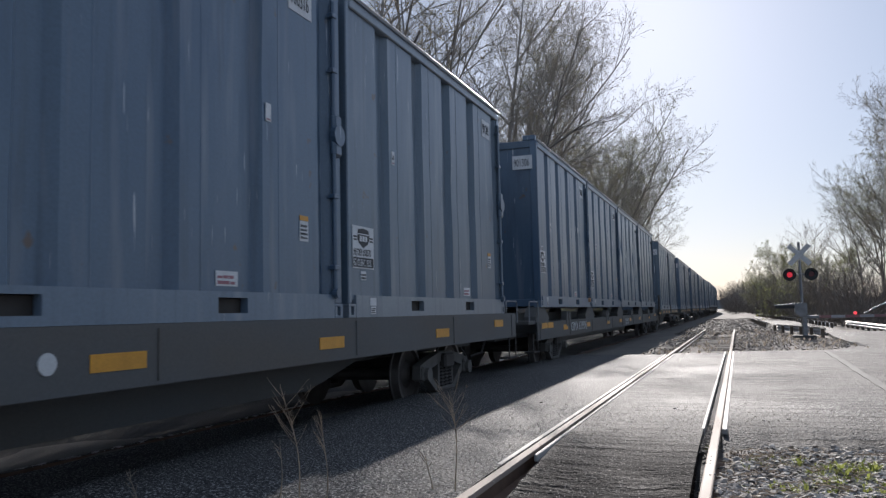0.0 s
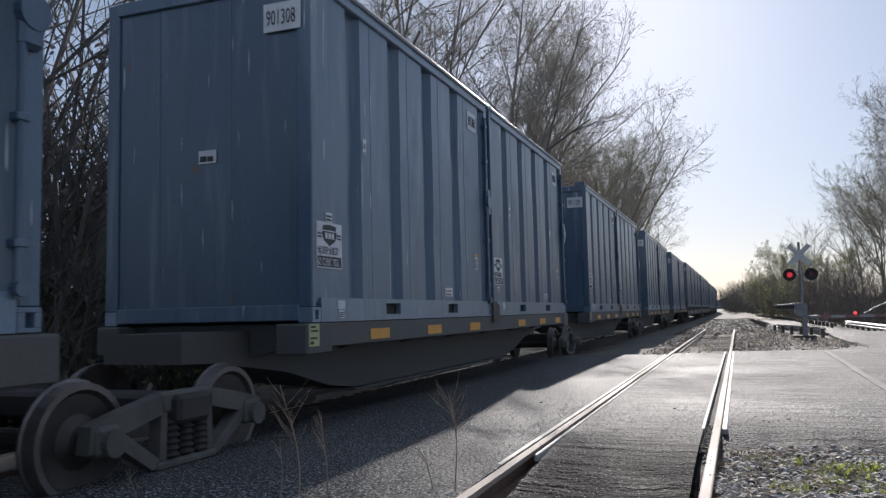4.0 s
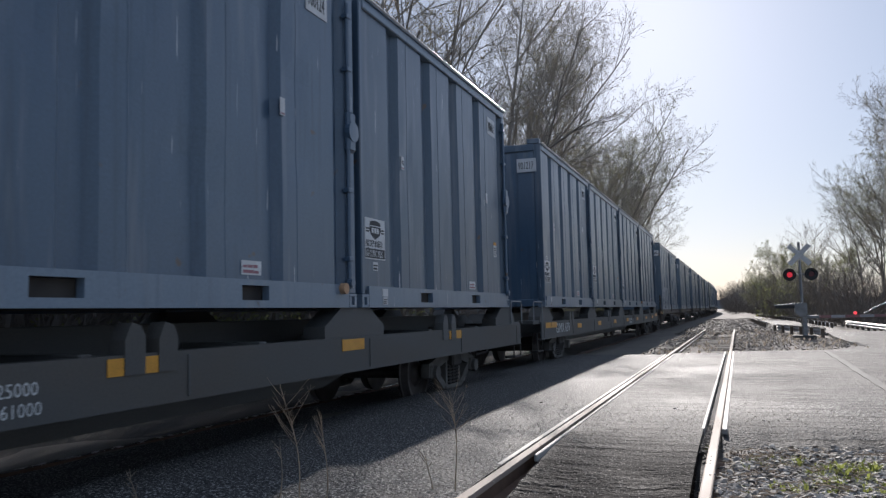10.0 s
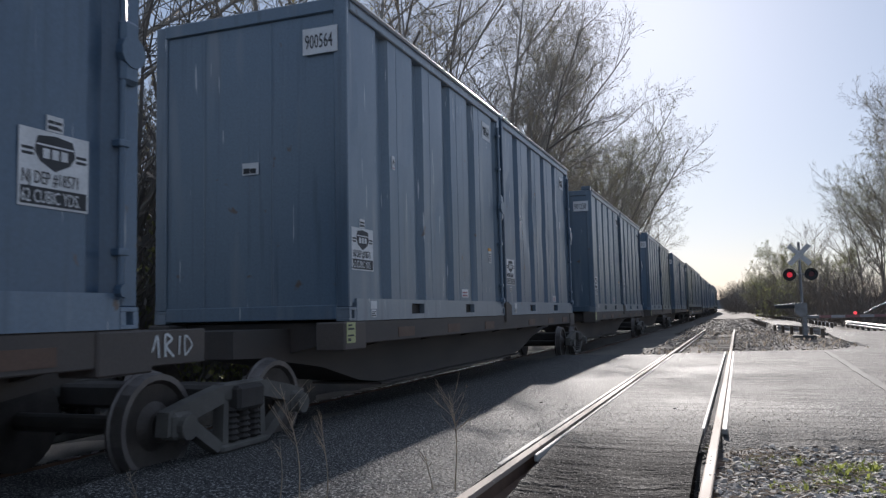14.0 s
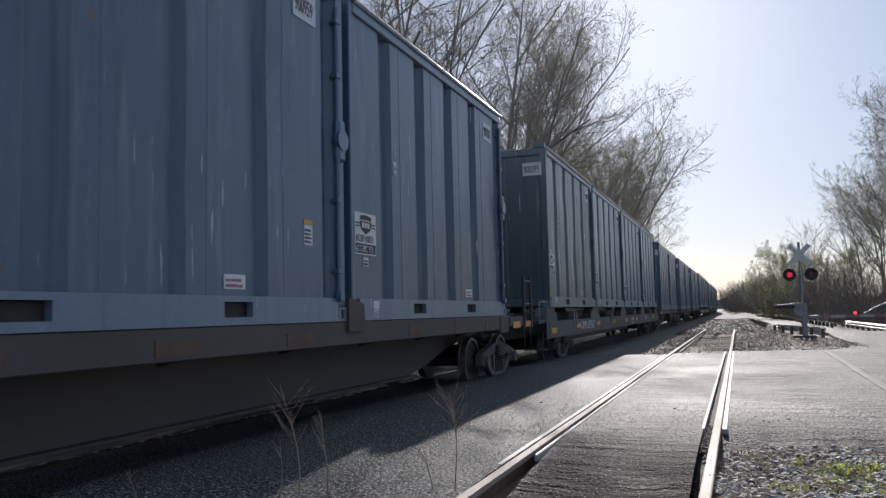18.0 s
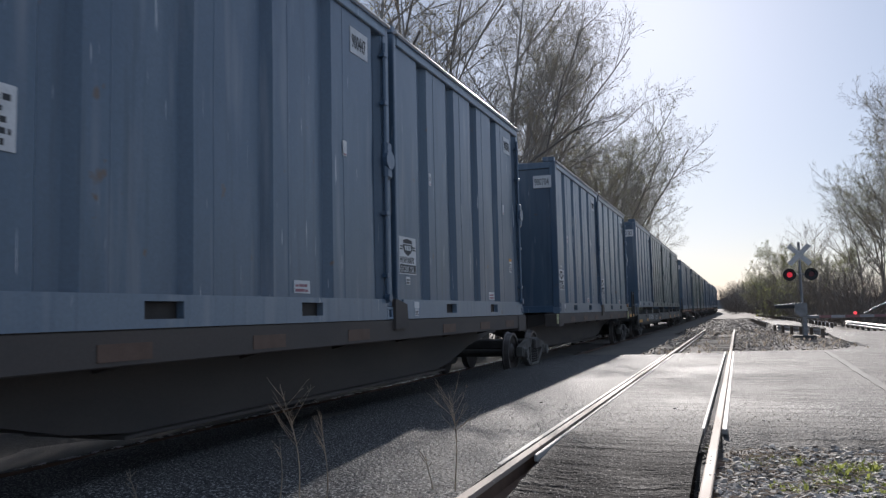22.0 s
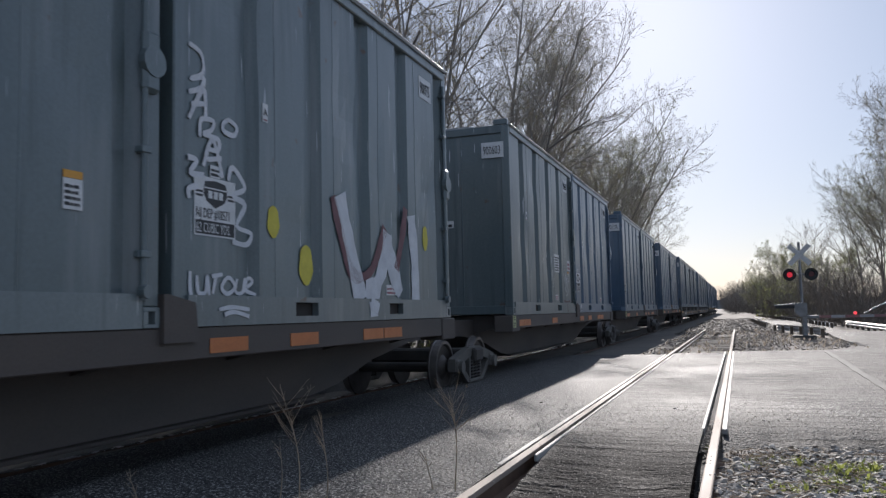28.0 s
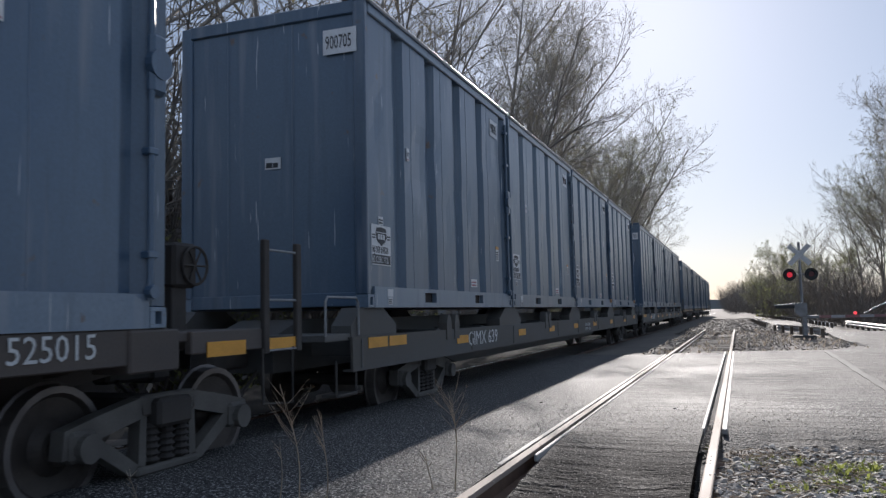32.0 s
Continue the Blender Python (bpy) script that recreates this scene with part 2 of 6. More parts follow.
mottle(STONE, (0.1, 0.09, 0.08), (0.74, 0.68, 0.6))
LITTER = mottle(surface("dead_leaf", (0.2, 0.14, 0.09), (0.13, 0.09, 0.06), 0.8, 0, 30, 3, 0.1), (0.14, 0.09, 0.06), (0.36, 0.27, 0.18))
GRASS_GREEN = surface("weed_leaf", (0.27, 0.3, 0.08), (0.17, 0.2, 0.06), 0.6, 0, 30, 5, 0.1, 0.002, 0.2)
DRY = surface("dry_stalk", (0.52, 0.45, 0.36), (0.36, 0.3, 0.24), 0.8, 0, 40, 5, 0.1)
BARK = surface("grey_bark", (0.3, 0.275, 0.245), (0.2, 0.18, 0.16), 0.9, 0, 14, 1.2, 0.6, 0.02, 0.15, (1, 1, 0.25))
TWIG = surface("twig_bark", (0.36, 0.325, 0.28), (0.27, 0.24, 0.205), 0.85, 0, 20, 1.2, 0.0)
BUD = surface("spring_bud", (0.3, 0.29, 0.14), (0.28, 0.22, 0.14), 0.7, 0, 20, 0.4, 0.0)
LEAF = surface("young_leaf", (0.27, 0.29, 0.12), (0.22, 0.22, 0.1), 0.6, 0, 20, 0.5, 0.0)
SCRUB = surface("scrub_twig", (0.26, 0.235, 0.215), (0.19, 0.175, 0.155), 0.9, 0, 20, 0.3, 0.0)
GALV = surface("galvanised_steel", (0.55, 0.56, 0.57), (0.42, 0.43, 0.44), 0.55, 0.5, 50, 3, 0.08)
POST_WOOD = surface("post_timber", (0.16, 0.13, 0.1), (0.1, 0.08, 0.065), 0.9, 0, 30, 5, 0.3)
for leafy in (GRASS_GREEN, BUD, DRY):
    lucent(leafy, 0.5)
lucent(LEAF, 0.5)
lucent(SCRUB, 0.3)
GRIT = mottle(surface("brown_grit", (0.17, 0.15, 0.13), (0.11, 0.1, 0.09), 0.9, 0, 60, 6, 0.3, 0.004, 0, None, None, True), (0.09, 0.08, 0.07), (0.27, 0.24, 0.21))
BOARD_PALE = surface("weathered_board_back", (0.7, 0.7, 0.69), (0.55, 0.55, 0.54), 0.6, 0.2, 40, 4, 0.1)
SIGNAL_BLACK = plain("signal_black", (0.03, 0.03, 0.032), 0.5)
MAST_PAINT = surface("mast_grey_paint", (0.3, 0.31, 0.32), (0.2, 0.2, 0.2), 0.5, 0.3, 40, 4, 0.1)
LENS_LIT = plain("lit_red_lens", (0.7, 0.03, 0.05), 0.25, 0, 0.3)
LAMP_LIT = plain("lit_red_gate_lamp", (0.8, 0.05, 0.06), 0.25, 0, 0.9)
LENS_DIM = plain("dim_red_lens", (0.12, 0.015, 0.02), 0.2)
BASE_DARK = surface("dark_stained_concrete", (0.12, 0.115, 0.11), (0.08, 0.078, 0.075), 0.9, 0, 40, 2, 0.3)
STRIPE_RED = plain("faded_red_stripe", (0.3, 0.16, 0.16), 0.6)
STRIPE_WHITE = plain("faded_white_stripe", (0.42, 0.42, 0.43), 0.6)
SEAM = surface("sealed_seam", (0.12, 0.117, 0.113), (0.085, 0.083, 0.081), 0.85, 0, 40, 3, 0.3, 0.004, 0, None, None, True)
HILL = surface("far_wooded_hill", (0.28, 0.29, 0.3), (0.22, 0.23, 0.22), 1.0, 0, 0.6, 0.05, 0.0, 0.004, 0, None, None, True)


# ---- mesh building ----
class Shape:
    """Collects vertices and faces for one mesh."""

    def __init__(self):
        self.v, self.f, self.mi = [], [], []

    def add(self, verts, faces, mat=0):
        n = len(self.v)
        self.v.extend(verts)
        self.f.extend([tuple(i + n for i in f) for f in faces])
        self.mi.extend([mat] * len(faces))
        return self

    def box(self, x0, x1, y0, y1, z0, z1, c=0.0, mat=0):
        if c <= 0:
            vs = [(x, y, z) for x in (x0, x1) for y in (y0, y1) for z in (z0, z1)]
            return self.add(vs, [(0, 1, 3, 2), (4, 6, 7, 5), (0, 4, 5, 1), (2, 3, 7, 6), (0, 2, 6, 4), (1, 5, 7, 3)], mat)
        c = min(c, 0.45 * min(abs(x1 - x0), abs(y1 - y0), abs(z1 - z0)))
        vs, idx = [], {}
        for i, (x, sx) in enumerate(((x0, 1), (x1, -1))):
            for j, (y, sy) in enumerate(((y0, 1), (y1, -1))):
                for k, (z, sz) in enumerate(((z0, 1), (z1, -1))):
                    for a in range(3):
                        idx[i, j, k, a] = len(vs)
                        vs.append((x if a == 0 else x + sx * c, y if a == 1 else y + sy * c, z if a == 2 else z + sz * c))
        fs = []
        for i in (0, 1):
            fs.append([idx[i, 0, 0, 0], idx[i, 1, 0, 0], idx[i, 1, 1, 0], idx[i, 0, 1, 0]])
            fs.append([idx[0, i, 0, 1], idx[1, i, 0, 1], idx[1, i, 1, 1], idx[0, i, 1, 1]])
            fs.append([idx[0, 0, i, 2], idx[1, 0, i, 2], idx[1, 1, i, 2], idx[0, 1, i, 2]])
        for p in (0, 1):
            for q in (0, 1):
                fs.append([idx[p, q, 0, 0], idx[p, q, 1, 0], idx[p, q, 1, 1], idx[p, q, 0, 1]])
                fs.append([idx[p, 0, q, 0], idx[p, 1, q, 0], idx[p, 1, q, 2], idx[p, 0, q, 2]])
                fs.append([idx[0, p, q, 1], idx[1, p, q, 1], idx[1, p, q, 2], idx[0, p, q, 2]])
        for i in (0, 1):
            for j in (0, 1):
                for k in (0, 1):
                    fs.append([idx[i, j, k, 0], idx[i, j, k, 1], idx[i, j, k, 2]])
        return self.add(vs, fs, mat)

    def extrude(self, prof, axis, a, b, mat=0, caps=True):
        """A closed profile of (p, q) pairs swept along an axis ('x','y','z') from a to b."""
        def at(p, q, s):
            return (s, p, q) if axis == "x" else (p, s, q) if axis == "y" else (p, q, s)
        n = len(prof)
        vs = [at(p, q, a) for p, q in prof] + [at(p, q, b) for p, q in prof]
        fs = [(i, (i + 1) % n, n + (i + 1) % n, n + i) for i in range(n)]
        if caps:
            fs += [tuple(range(n))[::-1], tuple(range(n, 2 * n))]
        return self.add(vs, fs, mat)

    def tube(self, pts, radii, sides=6, mat=0, caps=True):
        vs, fs = [], []
        pts = [Vector(p) for p in pts]
        if not isinstance(radii, (list, tuple)):
            radii = [radii] * len(pts)
        for i, p in enumerate(pts):
            d = (pts[min(i + 1, len(pts) - 1)] - pts[max(i - 1, 0)]).normalized()
            a = d.cross(Vector((0.31, 0.21, 0.93)) if abs(d.z) < 0.9 else Vector((1, 0.1, 0))).normalized()
            b = d.cross(a)
            for k in range(sides):
                t = 2 * math.pi * k / sides
                vs.append(tuple(p + radii[i] * (math.cos(t) * a + math.sin(t) * b)))
        for i in range(len(pts) - 1):
            for k in range(sides):
                k2 = (k + 1) % sides
                fs.append((i * sides + k, i * sides + k2, (i + 1) * sides + k2, (i + 1) * sides + k))
        if caps:
            fs += [tuple(range(sides))[::-1], tuple(range((len(pts) - 1) * sides, len(pts) * sides))]
        return self.add(vs, fs, mat)

    def disc(self, centre, axis, r, half, sides=24, mat=0):
        c, a = Vector(centre), Vector(axis)
        return self.tube([c - a * half, c + a * half], r, sides, mat)

    def lathe(self, prof, axis="x", sides=28, mats=None):
        """A closed profile of (along, radius) pairs turned about an axis."""
        n = len(prof)
        vs = []
        for k in range(sides):
            c, d = math.cos(2 * math.pi * k / sides), math.sin(2 * math.pi * k / sides)
            vs += [(a, r * c, r * d) if axis == "x" else (r * c, r * d, a) for a, r in prof]
        base = len(self.v)
        self.v.extend(vs)
        for k in range(sides):
            k2 = (k + 1) % sides
            for i in range(n - 1):
                self.f.append((base + k * n + i, base + k * n + i + 1, base + k2 * n + i + 1, base + k2 * n + i))
                self.mi.append(mats[i] if mats else 0)
        for i in (0, n - 1):
            self.f.append(tuple(base + k * n + i for k in range(sides)))
            self.mi.append(0)
        return self

    def mesh(self, name, mats, smooth=False):
        me = bpy.data.meshes.new(name)
        me.from_pydata(self.v, [], self.f)
        for m in (mats if isinstance(mats, (list, tuple)) else [mats]):
            me.materials.append(m)
        if any(self.mi):
            me.polygons.foreach_set("material_index", self.mi)
        bm = bmesh.new()
        bm.from_mesh(me)
        bmesh.ops.recalc_face_normals(bm, faces=bm.faces)
        bm.to_mesh(me)
        bm.free()
        if smooth:
            me.polygons.foreach_set("use_smooth", [True] * len(me.polygons))
        return me


def part(name, me, parent, label="", at=None):
    ob = new(name, me)
    ob.parent = parent
    if at is not None:
        ob.matrix_basis = at
    if label:
        ob["label"] = label
    return ob


def thing(name, me, label, category, group="", kind="", at=None):
    ob = new(name, me)
    if at is not None:
        ob.matrix_basis = at
    return tagged(ob, label, category, group, kind)


TEXTS = {}


def text_mesh(txt, height, mat):
    """Lettering as a flat mesh: x to the right, y up, lower left corner at the origin."""
    key = (txt, height, mat.name)
    if key not in TEXTS:
        cu = bpy.data.curves.new("lettering", "FONT")
        cu.body, cu.size, cu.extrude = txt, height * 1.38, 0.0015
        cu.resolution_u = 2
        tmp = new("lettering", cu)
        me = bpy.data.meshes.new_from_object(tmp.evaluated_get(bpy.context.evaluated_depsgraph_get()))
        bpy.data.objects.remove(tmp)
        me.materials.clear()
        me.materials.append(mat)
        TEXTS[key] = me
    return TEXTS[key]


def words(txt, height, mat):
    """The words of a line of lettering as meshes, each with its offset along the line."""
    end = lambda q: max(v.co.x for v in text_mesh(q, height, mat).vertices)
    got = txt.split()
    return [(text_mesh(w, height, mat), end(" ".join(got[:k + 1])) - end(w)) for k, w in enumerate(got)]


ON_SIDE = Matrix(((0, 0, 1, 0), (1, 0, 0, 0), (0, 1, 0, 0), (0, 0, 0, 1)))      # x of a drawing to +y, its y to +z, its normal to +x
ON_END = Matrix(((1, 0, 0, 0), (0, 0, -1, 0), (0, 1, 0, 0), (0, 0, 0, 1)))      # x of a drawing to +x, its y to +z, its normal to -y


def plate(w, h, mats, rows=()):
    """A thin plate with inked shapes on it; rows: (x0, x1, y0, y1, material index)."""
    s = Shape().box(0, w, 0, h, -0.002, 0.003, 0.0)
    for x0, x1, y0, y1, k in rows:
        s.box(x0, x1, y0, y1, 0.003, 0.0045, 0.0, k)
    return s


# ---- the line of the main track ----
XC, ZM = -5.237, -0.12            # centre line and rail height of the main track
BEND, RADIUS = 150.0, 1500.0


def line(s, off=0.0, z=0.0):
    """Pose on the main track, s metres along it: straight, then a bend to the left."""
    if s <= BEND:
        return pose(XC + off, s, z)
    a = (s - BEND) / RADIUS
    return pose(XC - RADIUS * (1 - math.cos(a)) + off * math.cos(a), BEND + RADIUS * math.sin(a) + off * math.sin(a), z, 0, 0, math.degrees(a))


# ---- ground ----
def ground_height(x, y):
    h = -0.16
    t = min(max((y - 22.0) / 18.0, 0.0), 1.0)
    if x > 0.3:
        h -= 0.3 * t * min(1.0, (x - 0.3) / 2.0)
    if x < -7.2:
        h -= 0.5 * min(1.0, (-7.2 - x) / 3.0)
    if 0.2 < x < 3.9 and y > 23.0:
        h += 0.125 * min(1.0, (y - 23.0) / 2.0) * min(1.0, (x - 0.2) / 0.6)
    if y < 7.0 and -1.62 < x < -0.3:
        h -= 0.15
    if y < 7.6 and x > -0.2:
        h += 0.05
    return h


def sheet(name, xs, ys, fz, mat, label, category, smooth=True):
    vs = [(x, y, fz(x, y)) for y in ys for x in xs]
    n = len(xs)
    fs = [(j * n + i, j * n + i + 1, (j + 1) * n + i + 1, (j + 1) * n + i) for j in range(len(ys) - 1) for i in range(n - 1)]
    return thing(name, Shape().add(vs, fs).mesh(name, mat, smooth), label, category, kind="structure")


def steps(*spans):
    out = []
    for a, b, d in spans:
        n = max(1, round((b - a) / d))
        out += [a + (b - a) * k / n for k in range(n)]
    return out + [spans[-1][1]]


gx = steps((-2500, -60, 400), (-60, -12, 6), (-12, 12, 0.5), (12, 60, 6), (60, 2500, 400))
gy = steps((-800, -20, 200), (-20, 2, 4), (2, 60, 0.6), (60, 200, 10), (200, 3000, 500))
sheet("ground", gx, gy, lambda x, y: ground_height(x, y) + 0.05 * noise.noise((x * 0.7, y * 0.7, 0)) * (1 if -60 < x < 60 else 0), EARTH,
      "grey-brown gravelly earth beside the tracks", "ground")


# added sheet, coloured dark to stand for the shade seen beneath the cars
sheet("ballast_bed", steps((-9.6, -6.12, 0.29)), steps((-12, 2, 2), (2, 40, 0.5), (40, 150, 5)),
      lambda x, y: -0.25 + 0.13 * min(1.0, (x + 9.6) / 1.6) - 0.06 * max(0.0, (x + 6.9) / 0.8) + 0.03 * noise.noise((x * 2.2, y * 2.2, 4)) + 0.02 * noise.noise((x * 7, y * 7, 1)), SHADE_AND_DIRT,
      "dark ground sheet painting the shade on the far side of the main track", "ballast")


def dome(x, y):
    """Slight crown and unevenness of the crossing's asphalt."""
    t = min(max((y - 22.0) / 18.0, 0.0), 1.0)
    return 0.012 * noise.noise((x * 0.5, y * 0.35, 3.0)) - (0.3 * t * min(1.0, (x - 0.3) / 2.0) if x > 0.3 else 0.0)


def slab(name, x0, x1, near, far, label, nx=10, ny=60, drop=0.16, bend=None, ramp_len=1.6, fall=0.1, ripple=1.0):
    """A piece of the asphalt crossing: ragged near edge that falls away in ripples; near and far give y by x."""
    vs, fs = [], []
    for j in range(ny + 1):
        for i in range(nx + 1):
            x = x0 + (x1 - x0) * i / nx
            y = near(x) + (far(x) - near(x)) * (j / ny) ** 1.8
            if bend:
                x += bend(y) * max(0.0, 1 - i / 6)
            z = dome(x, y)
            e = max(0.0, 1 - (y - near(x)) / ramp_len)
            inside = min(1.0, (x - x0) / 0.4, (x1 - x) / 0.4)
            z -= fall * e * e * (0.75 + 0.25 * max(0.0, inside))
            z += (0.004 + 0.01 * e) * noise.noise((x * 1.3, y * 6.0, 5.0)) + 0.014 * ripple * e * noise.noise((x * 1.1, y * 17.0, 2.0)) + 0.009 * ripple * e * noise.noise((x * 2.6, y * 34.0, 8.0))
            if j == 0:
                z -= drop
            elif j < 3:
                z -= 0.02 / j
            vs.append((x, y, z))
    for j in range(ny):
        for i in range(nx):
            a = j * (nx + 1) + i
            fs.append((a, a + 1, a + nx + 2, a + nx + 1))
    s = Shape().add(vs, fs)
    for col in (0, nx):
        rim = [j * (nx + 1) + col for j in range(ny + 1)]
        low = [(vs[r][0], vs[r][1], vs[r][2] - 0.14) for r in rim]
        k = len(s.v)
        s.v.extend(low)
        for j in range(ny):
            s.f.append((rim[j], rim[j + 1], k + j + 1, k + j))
            s.mi.append(0)
    return thing(name, s.mesh(name, ASPHALT), label, "road", kind="structure")


def island(y):
    """How far the gravel island pushes the road's edge aside."""
    t = min(max((y - 25.5) / 3.5, 0.0), 1.0)
    return 0.25 * t * t * (3 - 2 * t) + 0.05 * max(0.0, y - 29.0)


def wob(x, seed, amp):
    return amp * (noise.noise((x * 1.9, seed, 0)) + 0.5 * noise.noise((x * 6.0, seed, 1)))


XL, XR = -1.686, -0.251            # rail centre lines of the near track
slab("road_left", -4.44, XL - 0.05, lambda x: 3.4 + 0.25 * (x + 1.7) + wob(x, 1, 0.25), lambda x: 20.6 + wob(x, 2, 0.2), "worn grey asphalt crossing beside the rails", 40, 150, 0.1, None, 2.4, 0.1, 0.25)
slab("road_between", XL + 0.12, XR - 0.12, lambda x: 4.75 + wob(x, 3, 0.12), lambda x: 21.2 + wob(x, 4, 0.2), "worn grey asphalt between the rails", 34, 240, 0.08, None, 3.2, 0.26, 0.9)
slab("road_right", XR + 0.05, 3.2, lambda x: 7.55 - 0.1 * x + wob(x, 5, 0.14), lambda x: 22.0 + 0.12 * max(0, x) + 4.0 * max(0.0, (x - 1.0) / 2.2) ** 3 + wob(x, 6, 0.2), "worn pale asphalt road crossing the tracks", 60, 220, 0.1, None, 1.15, 0.17, 0.35)
slab("road_beyond", 3.2, 30.0, lambda x: 6.8 + 0.05 * x + wob(x, 7, 0.2), lambda x: 46.0 + 0.2 * x, "worn pale asphalt road leading away", 60, 150, bend=island)
slab("road_leading", 3.0, 5.4, lambda x: 45.5, lambda x: 118.0, "pale asphalt road running off beside the railway", 6, 60, bend=lambda y: -0.02 * (y - 45), fall=0.0)
slab("road_main_track", -5.82, -4.62, lambda x: 3.0 + wob(x, 8, 0.2), lambda x: 20.4, "asphalt infill in the shade of the train", 6, drop=0.1).location.z = ZM - 0.01


# ---- tracks ----
def rail_profile(w=0.036, h=0.17):
    return [(-w, 0), (-w, -0.038), (-0.009, -0.05), (-0.009, -h + 0.03), (-0.068, -h + 0.012), (-0.068, -h), (0.068, -h), (0.068, -h + 0.012),
            (0.009, -h + 0.03), (0.009, -0.05), (w, -0.038), (w, 0), (w - 0.008, 0.004), (-w + 0.008, 0.004)]


def rail(name, x, y0, y1, z, label):
    s = Shape().extrude(rail_profile(), "y", y0, y1)
    n = len(rail_profile())
    s.mi = [1 if i in (n - 1, n - 2, n - 3, 0, n - 4) else 0 for i in range(n)] + [0, 0]
    return thing(name, s.mesh(name, [RAIL_RUST, RAIL_TOP]), label, "rail", "rails of the near track", at=pose(x, 0, z))


rail("rail", XL, -6.0, 44.0, 0.0, "rusty steel rail with a worn pale head")
rail("rail", XR, -6.0, 43.5, 0.0, "rusty steel rail with a worn pale head")


def main_rail(off):
    s, prof = Shape(), rail_profile()
    ss = steps((-30, 150, 30), (150, 420, 6))
    vs = []
    for q in ss:
        m = line(q, off, ZM)
        vs += [tuple(m @ Vector((p, 0, z))) for p, z in prof]
    n = len(prof)
    fs = [(j * n + i, j * n + (i + 1) % n, (j + 1) * n + (i + 1) % n, (j + 1) * n + i) for j in range(len(ss) - 1) for i in range(n)]
    s.add(vs, fs)
    s.mi = [1 if i in (n - 1, n - 2, n - 3) else 0 for j in range(len(ss) - 1) for i in range(n)]
    return thing("rail", s.mesh("rail", [RAIL_RUST, TREAD]), "steel rail of the busy main track, bright head", "rail", "rails of the main track")


main_rail(-0.7175), main_rail(0.7175)


def strip(x, y0, y1, w, z=0.006):
    s = Shape().box(x - w / 2, x + w / 2, y0, y1, -0.05, z, 0.006)
    return thing("flangeway_strip", s.mesh("flangeway_strip", STRIP), "pale worn steel strip edging the flangeway", "strip", "flangeway strips")


for x in (XL + 0.06, XR - 0.072):
    thing("flangeway_fill", Shape().extrude([(4.6, -0.6), (21.5, -0.6), (21.5, -0.055), (8.2, -0.055), (6.6, -0.13), (4.6, -0.42)], "x", x - 0.05, x + 0.05).mesh("flangeway_fill", SHADE_AND_DIRT), "dark dirt packed in the flangeway", "dirt", kind="structure")
strip(XL - 0.075, 5.85, 20.6, 0.045)
strip(XL + 0.10, 6.3, 21.0, 0.03)
strip(XR - 0.125, 8.0, 21.6, 0.035)
strip(XR + 0.07, 8.0, 21.9, 0.05)
strip(XL + 0.12, 22.2, 39.0, 0.03, -0.03)
strip(-1.0, 33.0, 41.0, 0.06, -0.05)

seam = Shape()
for k in range(24):
    y0, y1 = 11.0 + 0.46 * k, 11.0 + 0.46 * (k + 1)
    x0, x1 = 1.8 + 0.017 * (y0 - 11) + wob(y0, 31, 0.03), 1.8 + 0.017 * (y1 - 11) + wob(y1, 31, 0.03)
    w = 0.06 + 0.04 * noise.noise((y0, 3, 9))
    seam.add([(x0 - w, y0, dome(x0, y0) + 0.007), (x0 + w, y0, dome(x0, y0) + 0.007), (x1 + w, y1, dome(x1, y1) + 0.007), (x1 - w, y1, dome(x1, y1) + 0.007),
              (x0 - w, y0, dome(x0, y0) - 0.03), (x0 + w, y0, dome(x0, y0) - 0.03), (x1 + w, y1, dome(x1, y1) - 0.03), (x1 - w, y1, dome(x1, y1) - 0.03)], [(0, 1, 2, 3), (0, 4, 5, 1), (3, 2, 6, 7), (1, 5, 6, 2), (0, 3, 7, 4)])
thing("road_seam", seam.mesh("road_seam", SEAM), "pale sealed seam along the road surface", "seam", kind="structure")
tie_me = Shape().box(-1.3, 1.3, -0.11, 0.11, -0.16, 0.0, 0.012).mesh("tie", TIE)
rt = random.Random(4)
for k in range(44):
    y = 22.2 + 0.53 * k if k < 40 else 3.4 + 0.53 * (k - 40)
    thing("railway_tie", tie_me, "weathered grey wooden tie half sunk in gravel", "tie", "ties of the near track",
          at=pose((XL + XR) / 2 + rt.uniform(-0.05, 0.05), y, -0.155 + rt.uniform(-0.015, 0.02), 0, 0, rt.uniform(-1.5, 1.5)))
for k in range(17):
    thing("railway_tie", tie_me, "weathered grey wooden tie half sunk in gravel", "tie", "ties of the near track",
          at=pose((XL + XR) / 2 + 0.03 * math.sin(5.0 * k), 2.87 - 0.53 * k, -0.15 + 0.01 * math.sin(3.0 * k), 0, 0, 1.2 * math.sin(7.0 * k)))
for k in range(70):
    thing("railway_tie", tie_me, "dark wooden tie under the main track", "tie", "ties of the main track", at=line(21.2 + 0.55 * k, 0, ZM - 0.165))


# ---- the train: containers ----
CL, CH, CW = 6.06, 3.63, 1.30          # container length, height and half width
REC = (1.0, 2.14, 3.28, 4.42, 5.74)     # middles of the recessed bands along the side, from its leading end
FACE, DEEP, INNER = 1.272, 1.192, 1.15


